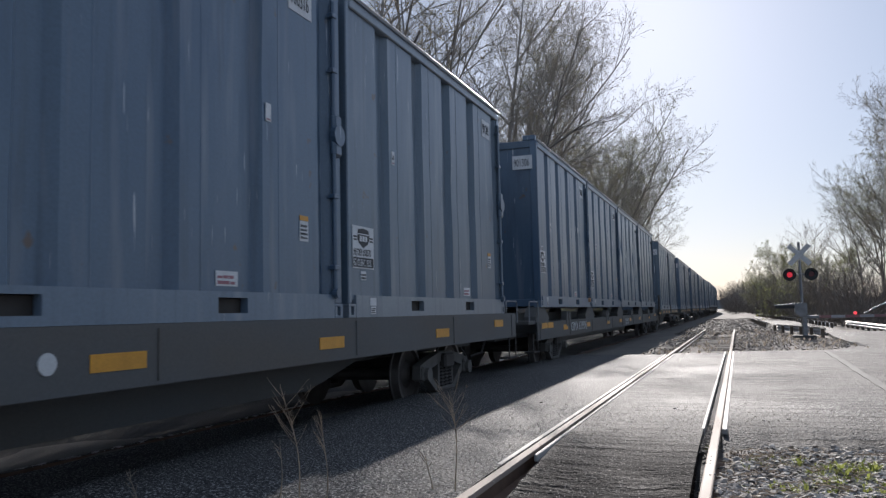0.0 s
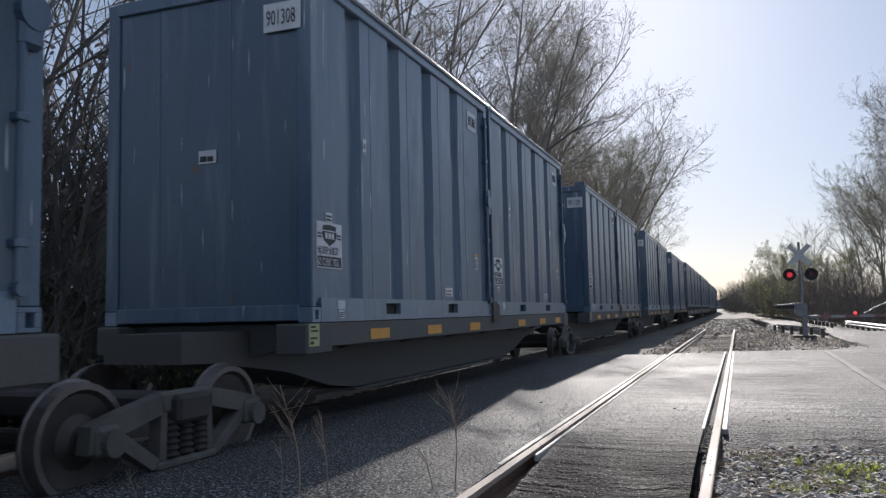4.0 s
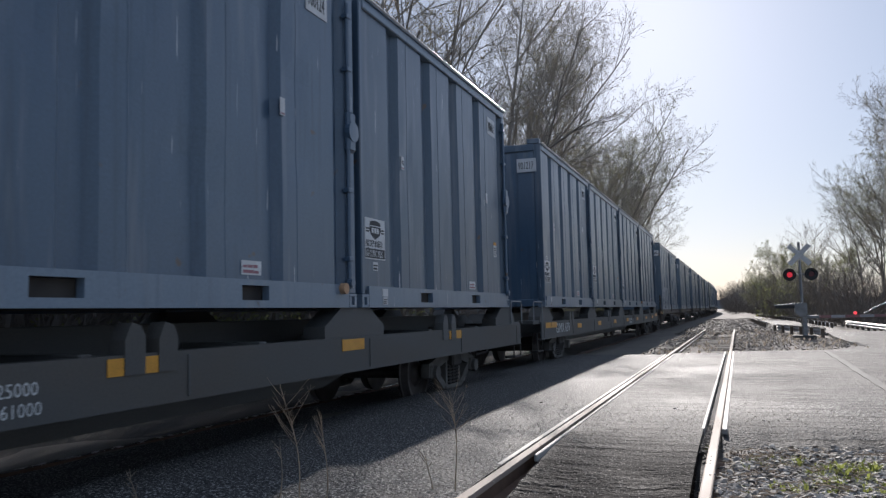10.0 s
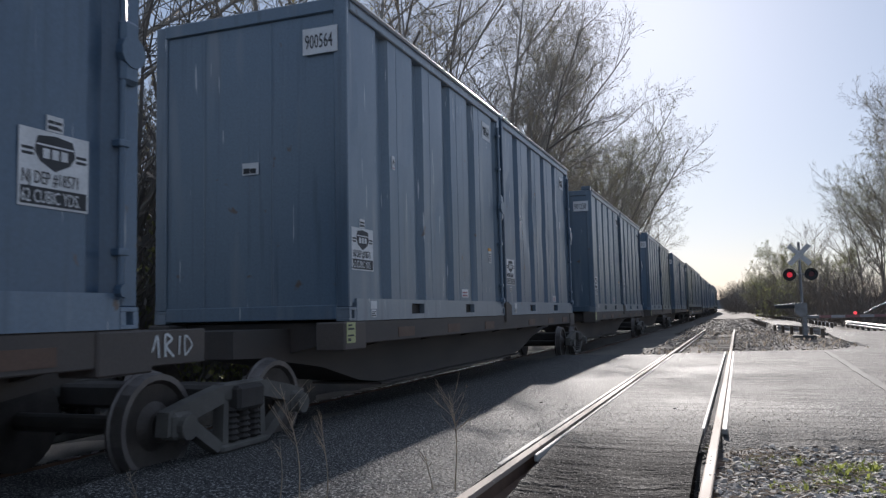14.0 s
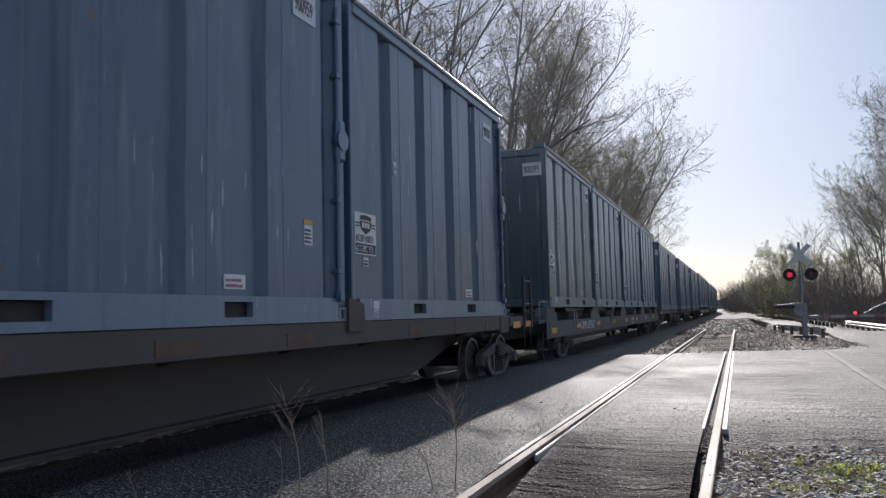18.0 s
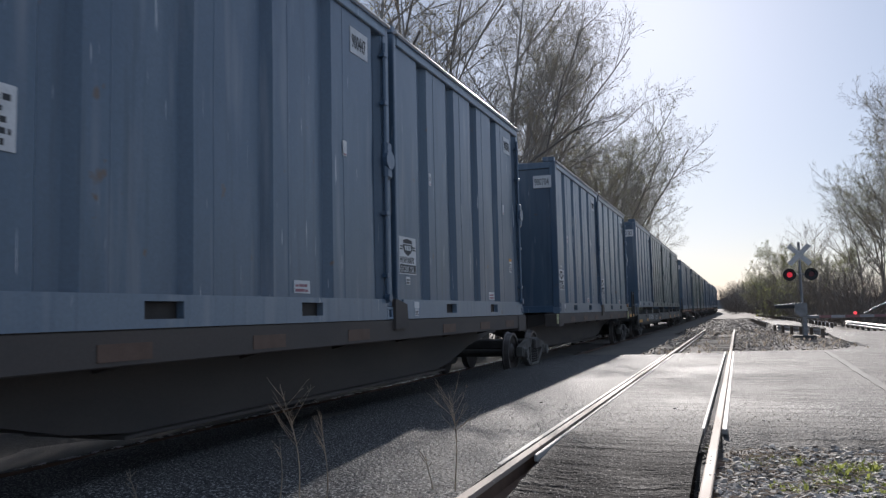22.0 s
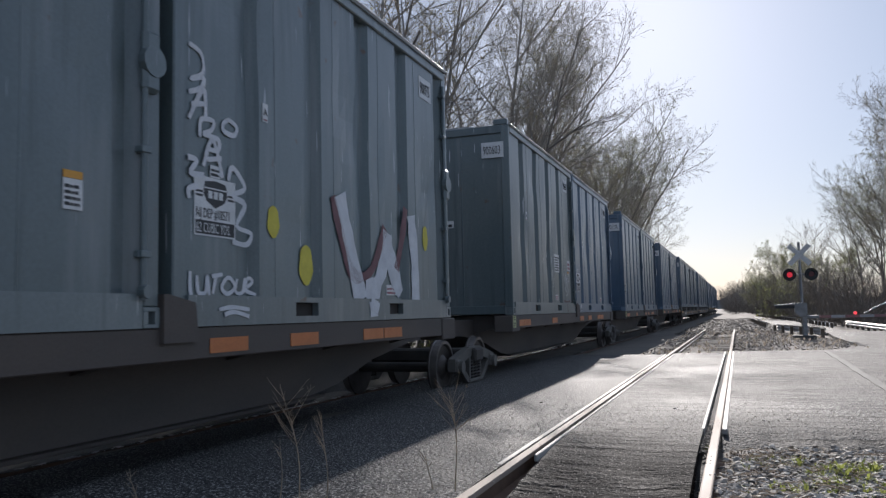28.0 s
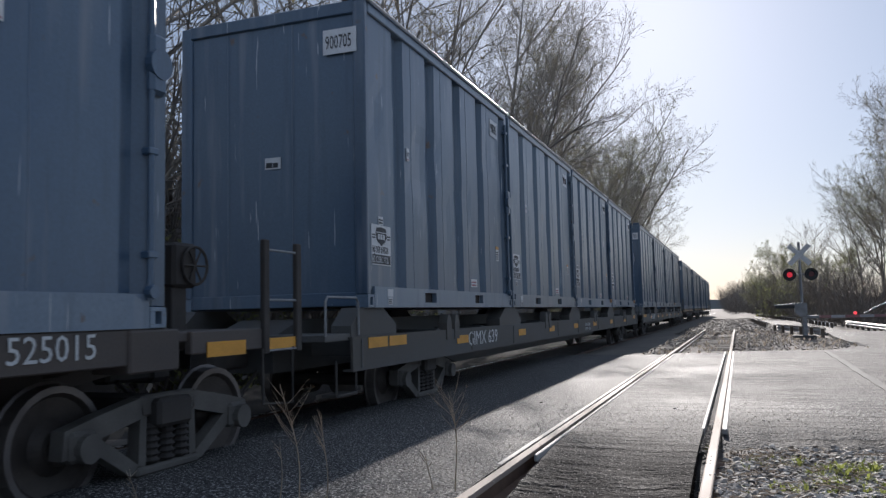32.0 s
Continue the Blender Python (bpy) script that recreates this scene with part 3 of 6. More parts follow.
def wall_line():
    pts = [(FACE, 0.08)]
    for c in REC:
        w = 0.13 if c < 5.5 else 0.09
        pts += [(FACE, c - w - 0.05), (DEEP, c - w + 0.03), (DEEP, c + w - 0.03), (FACE, c + w + 0.05)]
        if c < 5:
            pts += [(FACE, c + w + 0.3), (FACE + 0.004, c + w + 0.306), (FACE, c + w + 0.312)]     # weld line
    return pts + [(FACE, CL - 0.12)]


def wall_mesh(seed, dent):
    """The corrugated long side: flat panels with recessed bands between, a little dented."""
    pts, rows = wall_line(), 13
    fine = []
    for (x0, y0), (x1, y1) in zip(pts, pts[1:]):
        n = 3 if y1 - y0 > 0.3 else 1
        fine += [(x0 + (x1 - x0) * k / n, y0 + (y1 - y0) * k / n) for k in range(n)]
    fine.append(pts[-1])
    n, vs, fs = len(fine), [], []
    for r in range(rows + 1):
        z = 0.2 + (CH - 0.34) * r / rows
        for x, y in fine:
            q = noise.noise((y * 1.1 + seed * 9.7, z * 0.8, seed)) + 0.4 * noise.noise((y * 3.1, z * 2.0 + seed * 5, seed))
            edge = min(1.0, 3.0 * min(r, rows - r) / rows)
            vs.append((x + dent * min(q, 0.0) * edge, y - CL / 2 + (0.25 if dent > 0.06 else 0.08) * dent * q * edge, z))
    for r in range(rows):
        for i in range(n - 1):
            fs.append((r * n + i, r * n + i + 1, (r + 1) * n + i + 1, (r + 1) * n + i))
    k = len(vs)
    vs += [(INNER, 0.12 - CL / 2, 0.2), (INNER, CL / 2 - 0.12, 0.2), (INNER, CL / 2 - 0.12, CH - 0.14), (INNER, 0.12 - CL / 2, CH - 0.14)]
    fs.append((k, k + 1, k + 2, k + 3))
    s = Shape().add(vs, fs)
    return s


CUTS = ((1.75, 2.18), (3.91, 4.32))


def bottom_rail():
    """Side rail in one piece with two fork pockets cut through it."""
    ys = [-CL / 2 + 0.18] + [v - CL / 2 for c in CUTS for v in c] + [CL / 2 - 0.18]
    zs = [0.0, 0.065, 0.195, 0.245]
    solid = lambda i, k: 0 <= i < 5 and 0 <= k < 3 and not (i in (1, 3) and k == 1)
    s, ids = Shape(), {}

    def vert(x, i, k):
        if (x, i, k) not in ids:
            ids[x, i, k] = len(s.v)
            s.v.append((CW if x else CW - 0.07, ys[i], zs[k]))
        return ids[x, i, k]
    for i in range(5):
        for k in range(3):
            if not solid(i, k):
                continue
            for x in (0, 1):
                s.f.append((vert(x, i, k), vert(x, i + 1, k), vert(x, i + 1, k + 1), vert(x, i, k + 1)))
            for di, dk, a, b in ((-1, 0, (i, k), (i, k + 1)), (1, 0, (i + 1, k), (i + 1, k + 1)), (0, -1, (i, k), (i + 1, k)), (0, 1, (i, k + 1), (i + 1, k + 1))):
                if not solid(i + di, k + dk):
                    s.f.append((vert(0, *a), vert(0, *b), vert(1, *b), vert(1, *a)))
    s.mi = [0] * len(s.f)
    return s


def pocket(a, b):
    """The open box behind a fork pocket."""
    y0, y1, x0, x1 = a - CL / 2, b - CL / 2, CW - 0.5, CW - 0.072
    return Shape().add([(x0, y0, 0.06), (x0, y1, 0.06), (x0, y1, 0.2), (x0, y0, 0.2), (x1, y0, 0.06), (x1, y1, 0.06), (x1, y1, 0.2), (x1, y0, 0.2)],
                       [(0, 1, 2, 3), (0, 1, 5, 4), (1, 2, 6, 5), (2, 3, 7, 6), (3, 0, 4, 7)])


def turned(s):
    """The same shape on the other side."""
    t = Shape()
    t.v, t.f, t.mi = [(-x, y, z) for x, y, z in s.v], s.f, s.mi
    return t


def casting():
    s = Shape()
    s.box(-0.16, 0.0, 0, 0.17, 0, 0.03, 0.004).box(-0.16, 0.0, 0, 0.17, 0.12, 0.15, 0.004)
    return s.box(-0.16, 0.0, 0, 0.05, 0.03, 0.12).box(-0.16, 0.0, 0.12, 0.17, 0.03, 0.12).box(-0.16, -0.07, 0.05, 0.12, 0.03, 0.12)


def lock_gear():
    """Vertical locking rod of the end gate with its pivot housing, brackets and foot."""
    y = CL / 2 - 0.19
    s = Shape().tube([(CW + 0.015, y, 0.2), (CW + 0.015, y, CH - 0.25)], 0.024, 8)
    for z in (0.5, 1.25, 2.6, 3.2):
        s.box(CW - 0.03, CW + 0.045, y - 0.05, y + 0.05, z, z + 0.05, 0.006)
    s.disc((CW + 0.03, y + 0.06, 1.93), (1, 0, 0), 0.115, 0.03, 14)
    s.box(CW - 0.03, CW + 0.05, y - 0.03, y + 0.14, 1.7, 2.16, 0.03)
    return s.disc((CW + 0.03, y, 0.26), (1, 0, 0), 0.05, 0.03, 10)


def end_wall():
    return Shape().box(-CW + 0.155, CW - 0.155, -CL / 2 + 0.03, -CL / 2 + 0.07, 0.16, CH - 0.15)


def end_rib(w):
    return Shape().box(-w, w, -CL / 2 + (0.0 if w > 0.03 else 0.02), -CL / 2 + 0.035, 0.19, CH - 0.17, 0.008)


def end_bottom():
    return Shape().box(-CW + 0.16, CW - 0.16, -CL / 2, -CL / 2 + 0.12, 0.02, 0.18, 0.008)


def end_header():
    return Shape().box(-CW + 0.14, CW - 0.14, -CL / 2 - 0.01, -CL / 2 + 0.12, CH - 0.16, CH - 0.005, 0.01)


def corner_block():
    """Raised block on the top corner of the leading end."""
    return Shape().box(CW - 0.3, CW - 0.02, -CL / 2 - 0.005, -CL / 2 + 0.12, CH - 0.004, CH + 0.11, 0.012)


def rail_top():
    s = Shape().box(CW - 0.13, CW + 0.004, -CL / 2 + 0.1, CL / 2 - 0.1, CH - 0.14, CH, 0.012)
    return s.box(CW - 0.03, CW + 0.03, -CL / 2 + 0.1, CL / 2 - 0.1, CH - 0.03, CH + 0.012, 0.006)


# added tube that draws the bright sunlit line on the top edge
def top_lip():
    return Shape().tube([(CW + 0.016, -CL / 2 + 0.02, CH + 0.004), (CW + 0.016, -CL / 6, CH + 0.002), (CW + 0.016, CL / 6, CH + 0.006), (CW + 0.016, CL / 2 - 0.02, CH + 0.003)], 0.024, 10)


def lid():
    s = Shape()
    n = 8
    for k in range(n):
        y0 = -CL / 2 + 0.1 + (CL - 0.2) * k / n
        s.extrude([(-CW + 0.05, CH - 0.05), (-0.4, CH + 0.05), (0.4, CH + 0.05), (CW - 0.05, CH - 0.05), (CW - 0.05, CH - 0.09), (-CW + 0.05, CH - 0.09)], "y", y0 + 0.012, y0 + (CL - 0.2) / n - 0.012)
    return s


POST = Shape().box(CW - 0.16, CW, -CL / 2, -CL / 2 + 0.085, 0.15, CH - 0.01, 0.012)
POST_REAR = Shape().box(CW - 0.16, CW - 0.01, CL / 2 - 0.16, CL / 2, 0.15, CH - 0.01, 0.012)
KIT = {}
for k, mat in enumerate(BLUES):
    KIT[k] = {
        "wall": [wall_mesh(3 + 7 * k + j, 0.014 + 0.012 * j).mesh("side_wall", mat) for j in range(4)] + [wall_mesh(51 + k, 0.09).mesh("side_wall", mat)],
        "wall_far": turned(wall_mesh(2 + k, 0.012)).mesh("side_wall", mat),
        # near rails and all castings take the paler tone, far rails the wall's
        "rail": bottom_rail().mesh("bottom_rail", PALES[k]), "rail_far": turned(bottom_rail()).mesh("bottom_rail", mat),
        "top": rail_top().mesh("top_rail", PALES[k]), "top_far": turned(rail_top()).mesh("top_rail", mat),
        "post": POST.mesh("corner_post", mat), "post_far": turned(POST).mesh("corner_post", mat),
        "rear": POST_REAR.mesh("corner_post", mat), "rear_far": turned(POST_REAR).mesh("corner_post", mat),
        "end": end_wall().mesh("end_wall", mat), "seam": end_rib(0.016).mesh("seam", mat), "rib": end_rib(0.06).mesh("rib", mat),
        "sill": end_bottom().mesh("end_sill", mat), "header": end_header().mesh("end_header", mat),
        "block": corner_block().mesh("corner_block", mat), "gear": lock_gear().mesh("locking_rod", mat), "cast": casting().mesh("corner_casting", PALES[k]),
    }
LID = lid().mesh("lid", ROOF)
LIP = top_lip().mesh("top_lip", GLINT_STEEL)
FLOOR = Shape().box(-CW + 0.08, CW - 0.08, -CL / 2 + 0.1, CL / 2 - 0.1, 0.03, 0.19).mesh("container_floor", CAST)
POCKETS = [pocket(*c).mesh("fork_pocket", CAST) for c in CUTS]
HALF_TURN = pose(0, 0, 0, 0, 0, 180)


# stickers of the containers, drawn once
SIGN_W, SIGN_H = 0.54, 0.48
SHIELD = [(0.12, 0.395), (0.135, 0.442), (0.27, 0.458), (0.405, 0.442), (0.42, 0.395), (0.425, 0.34), (0.385, 0.285), (0.27, 0.232), (0.155, 0.285), (0.115, 0.34)]
SIGN_BACK = plate(SIGN_W, SIGN_H, []).mesh("sign", WHITE)
SIGN_INK = [("shield", Shape().extrude(SHIELD, "z", 0.003, 0.0045).mesh("shield", BLACK_INK), 0, 0),
            ("band", Shape().box(0.125, 0.415, 0.385, 0.396, 0.0045, 0.006).mesh("band", WHITE), 0, 0),
            ("foot_strip", Shape().box(0.015, 0.525, 0.014, 0.124, 0.003, 0.0045).mesh("foot_strip", BLACK_INK), 0, 0)]
SIGN_BAR = Shape().box(0, 0.085, 0, 0.018, 0.003, 0.0045).mesh("bar", BLACK_INK)
SIGN_INK += [("bar", SIGN_BAR, x, y) for x in (0.02, 0.435) for y in (0.345, 0.312)]
SIGN_MARK = Shape().box(0, 0.05, 0, 0.062, 0.0045, 0.006).mesh("mark", WHITE)
SIGN_INK += [("mark", SIGN_MARK, x, 0.308) for x in (0.175, 0.245, 0.315)]


def bars_rows(w, h, n, margin=0.12):
    """Rows of broken bars that stand for lines of small writing."""
    rows, rr = [], random.Random(n * 7 + int(w * 100))
    for k in range(n):
        y0 = h * (margin + (1 - 2 * margin) * k / n)
        x, end = w * 0.07, w * rr.uniform(0.8, 0.94)
        while x < end - 0.03 * w:
            nx = min(end, x + w * rr.uniform(0.12, 0.38 if n > 2 else 0.9))
            rows.append((x, nx, y0, y0 + rr.uniform(0.45, 0.62) * h * (1 - 2 * margin) / n, 1))
            x = nx + 0.035 * w
    return rows


def bars_mesh(w, h, n, name, ink, ground=WHITE, margin=0.12):
    return plate(w, h, [], bars_rows(w, h, n, margin)).mesh(name, [ground, ink])


def company_sign(ob, w, h, n, rel, z):
    """A white board with lines of worn writing, each word a bar of its own."""
    board = side(ob, "sign", plate(w, h, []).mesh("sign", WHITE), rel, z, "white sign with worn black lines")
    for x0, x1, y0, y1, k in bars_rows(w, h, n, 0.08):
        part("bar", Shape().box(x0, x1, y0, y1, 0.003, 0.0045).mesh("bar", BLACK_INK), board)


TAG = bars_mesh(0.13, 0.1, 2, "tag", BLACK_INK)
RAILTAG = plate(0.16, 0.09, []).mesh("rail_tag", WHITE)
RAILTAG2 = bars_mesh(0.12, 0.085, 3, "rail_tag", BLACK_INK)
STICKA = plate(0.085, 0.17, [], [(0.012, 0.073, 0.012, 0.026, 1)]).mesh("sticker", [WHITE, RED_INK])
REDTAG = bars_mesh(0.3, 0.125, 2, "sticker", RED_INK)
NOTICE = bars_mesh(0.16, 0.2, 4, "notice", BLACK_INK)
SHORT = bars_mesh(0.22, 0.14, 1, "small_plate", BLACK_INK)
NOTICE_TOP = plate(0.16, 0.05, []).mesh("notice_head", YELLOW)
LAMP_KNOB = Shape().disc((0, 0, 0), (1, 0, 0), 0.06, 0.03, 12).mesh("marker", KNOB)


def side(parent, name, me, rel, z, label="", x=FACE):
    return part(name, me, parent, label, Matrix.Translation((x + 0.004, rel - CL / 2, z)) @ ON_SIDE)


def number_plate_text(parent, txt, at):
    part("plate", plate(0.44, 0.3, []).mesh("plate", WHITE), parent, "white painted number panel", at)
    part("lettering", text_mesh(txt, 0.17, BLACK_INK), parent, "black painted figures", at @ Matrix.Translation((0.03, 0.065, 0.006)) @ Matrix.Diagonal((0.5, 1, 1, 1)))


def stroke(pts, r=0.028, flat=0.012):
    """A sprayed line on the container side: a ribbon that follows points (along, up)."""
    s = Shape()
    vs, fs = [], []
    P = [Vector((a, b, 0)) for a, b in pts]
    Q = []
    for i in range(len(P) - 1):
        p0, p1, p2, p3 = P[max(i - 1, 0)], P[i], P[i + 1], P[min(i + 2, len(P) - 1)]
        for k in range(5):
            t = k / 5
            Q.append(0.5 * ((2 * p1) + (p2 - p0) * t + (2 * p0 - 5 * p1 + 4 * p2 - p3) * t * t + (3 * p1 - p0 - 3 * p2 + p3) * t ** 3))
    Q.append(P[-1])
    for i, q in enumerate(Q):
        d = (Q[min(i + 1, len(Q) - 1)] - Q[max(i - 1, 0)]).normalized()
        nn = Vector((-d.y, d.x, 0)) * r * (0.8 + 0.4 * noise.noise((q.x * 5, q.y * 5, 1)))
        vs += [tuple(q + nn), tuple(q - nn)]
    for i in range(len(Q) - 1):
        fs.append((2 * i, 2 * i + 1, 2 * i + 3, 2 * i + 2))
    n = len(vs)
    s.add(vs + [(x, y, 0.002) for x, y, z in vs], fs + [tuple(i + n for i in f) for f in fs])
    return s


def spray(parent, strokes, mat, label, r=0.03):
    """Sprayed lines; where they run down over the proud bottom rail they lie on the rail's face."""
    for p in strokes:
        low = all(b < 0.27 for a, b in p)
        part("graffiti", stroke(p, r).mesh("graffiti", mat), parent, label, Matrix.Translation(((CW if low else FACE) + 0.008, -CL / 2, 0)) @ ON_SIDE)
        if not low:
            fine = [(a0 + (a1 - a0) * k / 6, b0 + (b1 - b0) * k / 6) for (a0, b0), (a1, b1) in zip(p, p[1:]) for k in range(6)] + [p[-1]]
            foot = [q for q in fine if q[1] < 0.243]
            if len(foot) > 2 and foot[-1][1] < 0.2:
                part("graffiti", stroke(foot, r).mesh("graffiti", mat), parent, label, Matrix.Translation((CW + 0.004, -CL / 2, 0)) @ ON_SIDE)


RIDERS = []          # every keyed thing with its place along the train
rc = random.Random(11)


def container(u, z0, tone=0, wall=None, features=("logo", "a", "red", "tag"), number=None, label=None, sign=None):
    """A waste container whose leading end stands u metres along the train, on a deck z0 above the ground datum."""
    kit = KIT[tone]
    names = ("navy blue", "slate blue", "green-grey")
    ob = new("waste_container")
    ob.empty_display_size = 0.3
    tagged(ob, label or f"{names[tone]} ribbed steel waste container on a rail car", "container", "containers on the train")
    k = rc.randrange(4) if wall is None else wall
    part("side_wall", kit["wall"][k], ob), part("side_wall", kit["wall_far"], ob)
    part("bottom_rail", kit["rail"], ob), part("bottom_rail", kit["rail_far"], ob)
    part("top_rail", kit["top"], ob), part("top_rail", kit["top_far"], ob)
    for q in ("post", "post_far", "rear", "rear_far"):
        part("corner_post", kit[q], ob)
    for turn in (Matrix.Identity(4), HALF_TURN):
        part("end_wall", kit["end"], ob, "", turn), part("end_sill", kit["sill"], ob, "", turn), part("end_header", kit["header"], ob, "", turn)
    for x in (-0.6, 0.32):
        part("seam", kit["seam"], ob, "", Matrix.Translation((x, 0, 0)))
    for x in (-0.7, 0.0, 0.7):
        part("rib", kit["rib"], ob, "", Matrix.Translation((x, 0, 0)) @ HALF_TURN)
    for me in POCKETS:
        part("fork_pocket", me, ob, "dark fork pocket")
    part("locking_rod", kit["gear"], ob), part("corner_block", kit["block"], ob)
    for sx, sy, turn in ((1, -1, 0), (1, 1, 1), (-1, -1, 2), (-1, 1, 3)):
        m = Matrix.Translation((sx * CW, sy * CL / 2, 0)) @ Matrix.Diagonal((sx, -sy, 1, 1))
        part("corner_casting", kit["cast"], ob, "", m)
    part("top_lip", LIP, ob, "added pale steel lip for the sunlit glint of the top edge")
    part("lid", LID, ob, "dull steel lid"), part("container_floor", FLOOR, ob)
    jig = lambda a: rc.uniform(-a, a)
    spot = sign or (0.13 + jig(0.05), 0.55 + jig(0.02) + (0.19 if rc.random() < 0.2 else 0.0))
    if "logo" in features:
        a, b = spot
        board = side(ob, "sign", SIGN_BACK, a, b, "white sign with a black shield and lettering")
        for name, me, x, y in SIGN_INK:
            part(name, me, board, "", Matrix.Translation((x, y, 0)))
        fit = Matrix.Diagonal((0.607, 1, 1, 1))
        for txt, up, mat in (("NJ DEP #18571", 0.145, BLACK_INK), ("62 CUBIC YDS.", 0.028, WHITE)):
            for me, dx in words(txt, 0.083, mat):
                part("lettering", me, ob, "painted capital letters", Matrix.Translation((FACE + 0.0085, a + 0.02 - CL / 2, b + up)) @ ON_SIDE @ fit @ Matrix.Translation((dx, 0, 0)))
        side(ob, "tag", TAG, a + 0.2, b + (0.485 if rc.random() < 0.7 else -0.13))
    if "company" in features:
        company_sign(ob, 0.5, 0.4, 5, *(sign or (0.28, 0.95)))
    if "company_far" in features:
        company_sign(ob, 0.52, 0.42, 6, 3.76, 0.96), side(ob, "notice", bars_mesh(0.34, 0.25, 2, "notice", RED_INK), 5.23, 1.05, "worn white notice")
    if "a" in features:
        a, b = 1.22 + jig(0.03), 1.82 + jig(0.1)
        side(ob, "sticker", STICKA, a, b, "small white sticker"), side(ob, "lettering", text_mesh("A", 0.07, BLACK_INK), a + 0.012, b + 0.06, "black letter", FACE + 0.004)
    if "red" in features:
        side(ob, "sticker", REDTAG, 3.86 + jig(0.08), 0.3 + jig(0.03), "white sticker with red lines")
    if "tag" in features:
        side(ob, "rail_tag", RAILTAG, 0.52, 0.13, "", CW), side(ob, "rail_tag", RAILTAG2, 0.54, 0.035, "", CW)
    if "notice" in features:
        a, b = 5.22 + jig(0.04), 0.82 + jig(0.1)
        side(ob, "notice", NOTICE, a, b, "white notice"), side(ob, "notice_head", NOTICE_TOP, a, b + 0.203, "yellow strip")
    if "tall" in features:
        side(ob, "sticker", STICKA, 4.75 + jig(0.2), 1.9 + jig(0.2), "small white sticker")
    if number:
        number_plate_text(ob, number, Matrix.Translation((0.76, -CL / 2 - 0.012, 3.0)) @ ON_END)
        number_plate_text(ob, number, Matrix.Translation((FACE + 0.003, 5.05 - CL / 2, 3.03)) @ ON_SIDE)
    part("small_plate", SHORT, ob, "small white plate", Matrix.Translation((-0.07, -CL / 2 + 0.017, 1.7)) @ ON_END)
    if "patch" in features:
        s = Shape().box(0, 0.6, 0, 0.62, -0.02, 0.001, 0.001)
        side(ob, "patch", s.mesh("patch", PALES[2]), 3.58, 1.8, "pale welded repair patch")
    if "knob" in features:
        part("marker", LAMP_KNOB, ob, "round pale marker", Matrix.Translation((CW + 0.03, CL / 2 - 0.35, 0.2)))
    RIDERS.append((ob, u + CL / 2, z0))
    return ob


# ---- the train: running gear and cars ----
def sideframe():
    """Cast side frame: arched top chord, sloping tension arms, open windows, spring nest and axle boxes."""
    s = Shape()
    for q in (-1, 1):
        s.extrude([(q * 0.30, 0.7), (q * 0.72, 0.62), (q * 1.02, 0.55), (q * 1.04, 0.36), (q * 0.90, 0.38), (q * 0.70, 0.46), (q * 0.28, 0.55)], "x", -0.06, 0.06)
        s.extrude([(q * 0.70, 0.46), (q * 0.84, 0.42), (q * 0.40, 0.14), (q * 0.28, 0.18)], "x", -0.055, 0.055)
        s.extrude([(q * 0.24, 0.56), (q * 0.31, 0.56), (q * 0.33, 0.17), (q * 0.25, 0.17)], "x", -0.055, 0.055)
        s.box(-0.08, 0.1, q * 0.875 - 0.12, q * 0.875 + 0.12, 0.33, 0.54, 0.03)
        s.disc((0.12, q * 0.875, 0.42), (1, 0, 0), 0.1, 0.03, 14)
    s.box(-0.06, 0.06, -0.32, 0.32, 0.55, 0.71, 0.02)
    return s.box(-0.07, 0.08, -0.36, 0.36, 0.12, 0.19, 0.02)


def spring():
    prof = [(0.19, 0.03)]
    for k in range(6):
        z = 0.2 + 0.05 * k
        prof += [(z, 0.055), (z + 0.02, 0.08), (z + 0.042, 0.055)]
    return Shape().lathe(prof + [(0.5, 0.03)], "z", 9)


def wheel():
    """Tread, flange, dished plate and hub in one turned profile."""
    prof = [(-0.085, 0.36), (-0.085, 0.44), (-0.06, 0.448), (-0.05, 0.425), (0.055, 0.418), (0.055, 0.37), (0.02, 0.34), (0.005, 0.2), (0.06, 0.13), (0.09, 0.12), (0.09, 0.06)]
    return Shape().lathe(prof, "x", 26, [0, 0, 1, 1, 1, 0, 0, 0, 0, 0]).mesh("wheel", [WHEEL, WORN])


FRAME_ME, SPRING_ME, WHEEL_ME = sideframe().mesh("side_frame", DUSTY), spring().mesh("spring", CAST), wheel()
BOLSTER_ME = Shape().box(-1.12, 1.12, -0.2, 0.2, 0.46, 0.68, 0.03).mesh("bolster", CAST)
AXLE_ME = Shape().tube([(-1.05, 0, 0), (1.05, 0, 0)], 0.08, 12).mesh("axle", CAST)
FRAME_FAR = turned(sideframe()).mesh("side_frame", DUSTY)


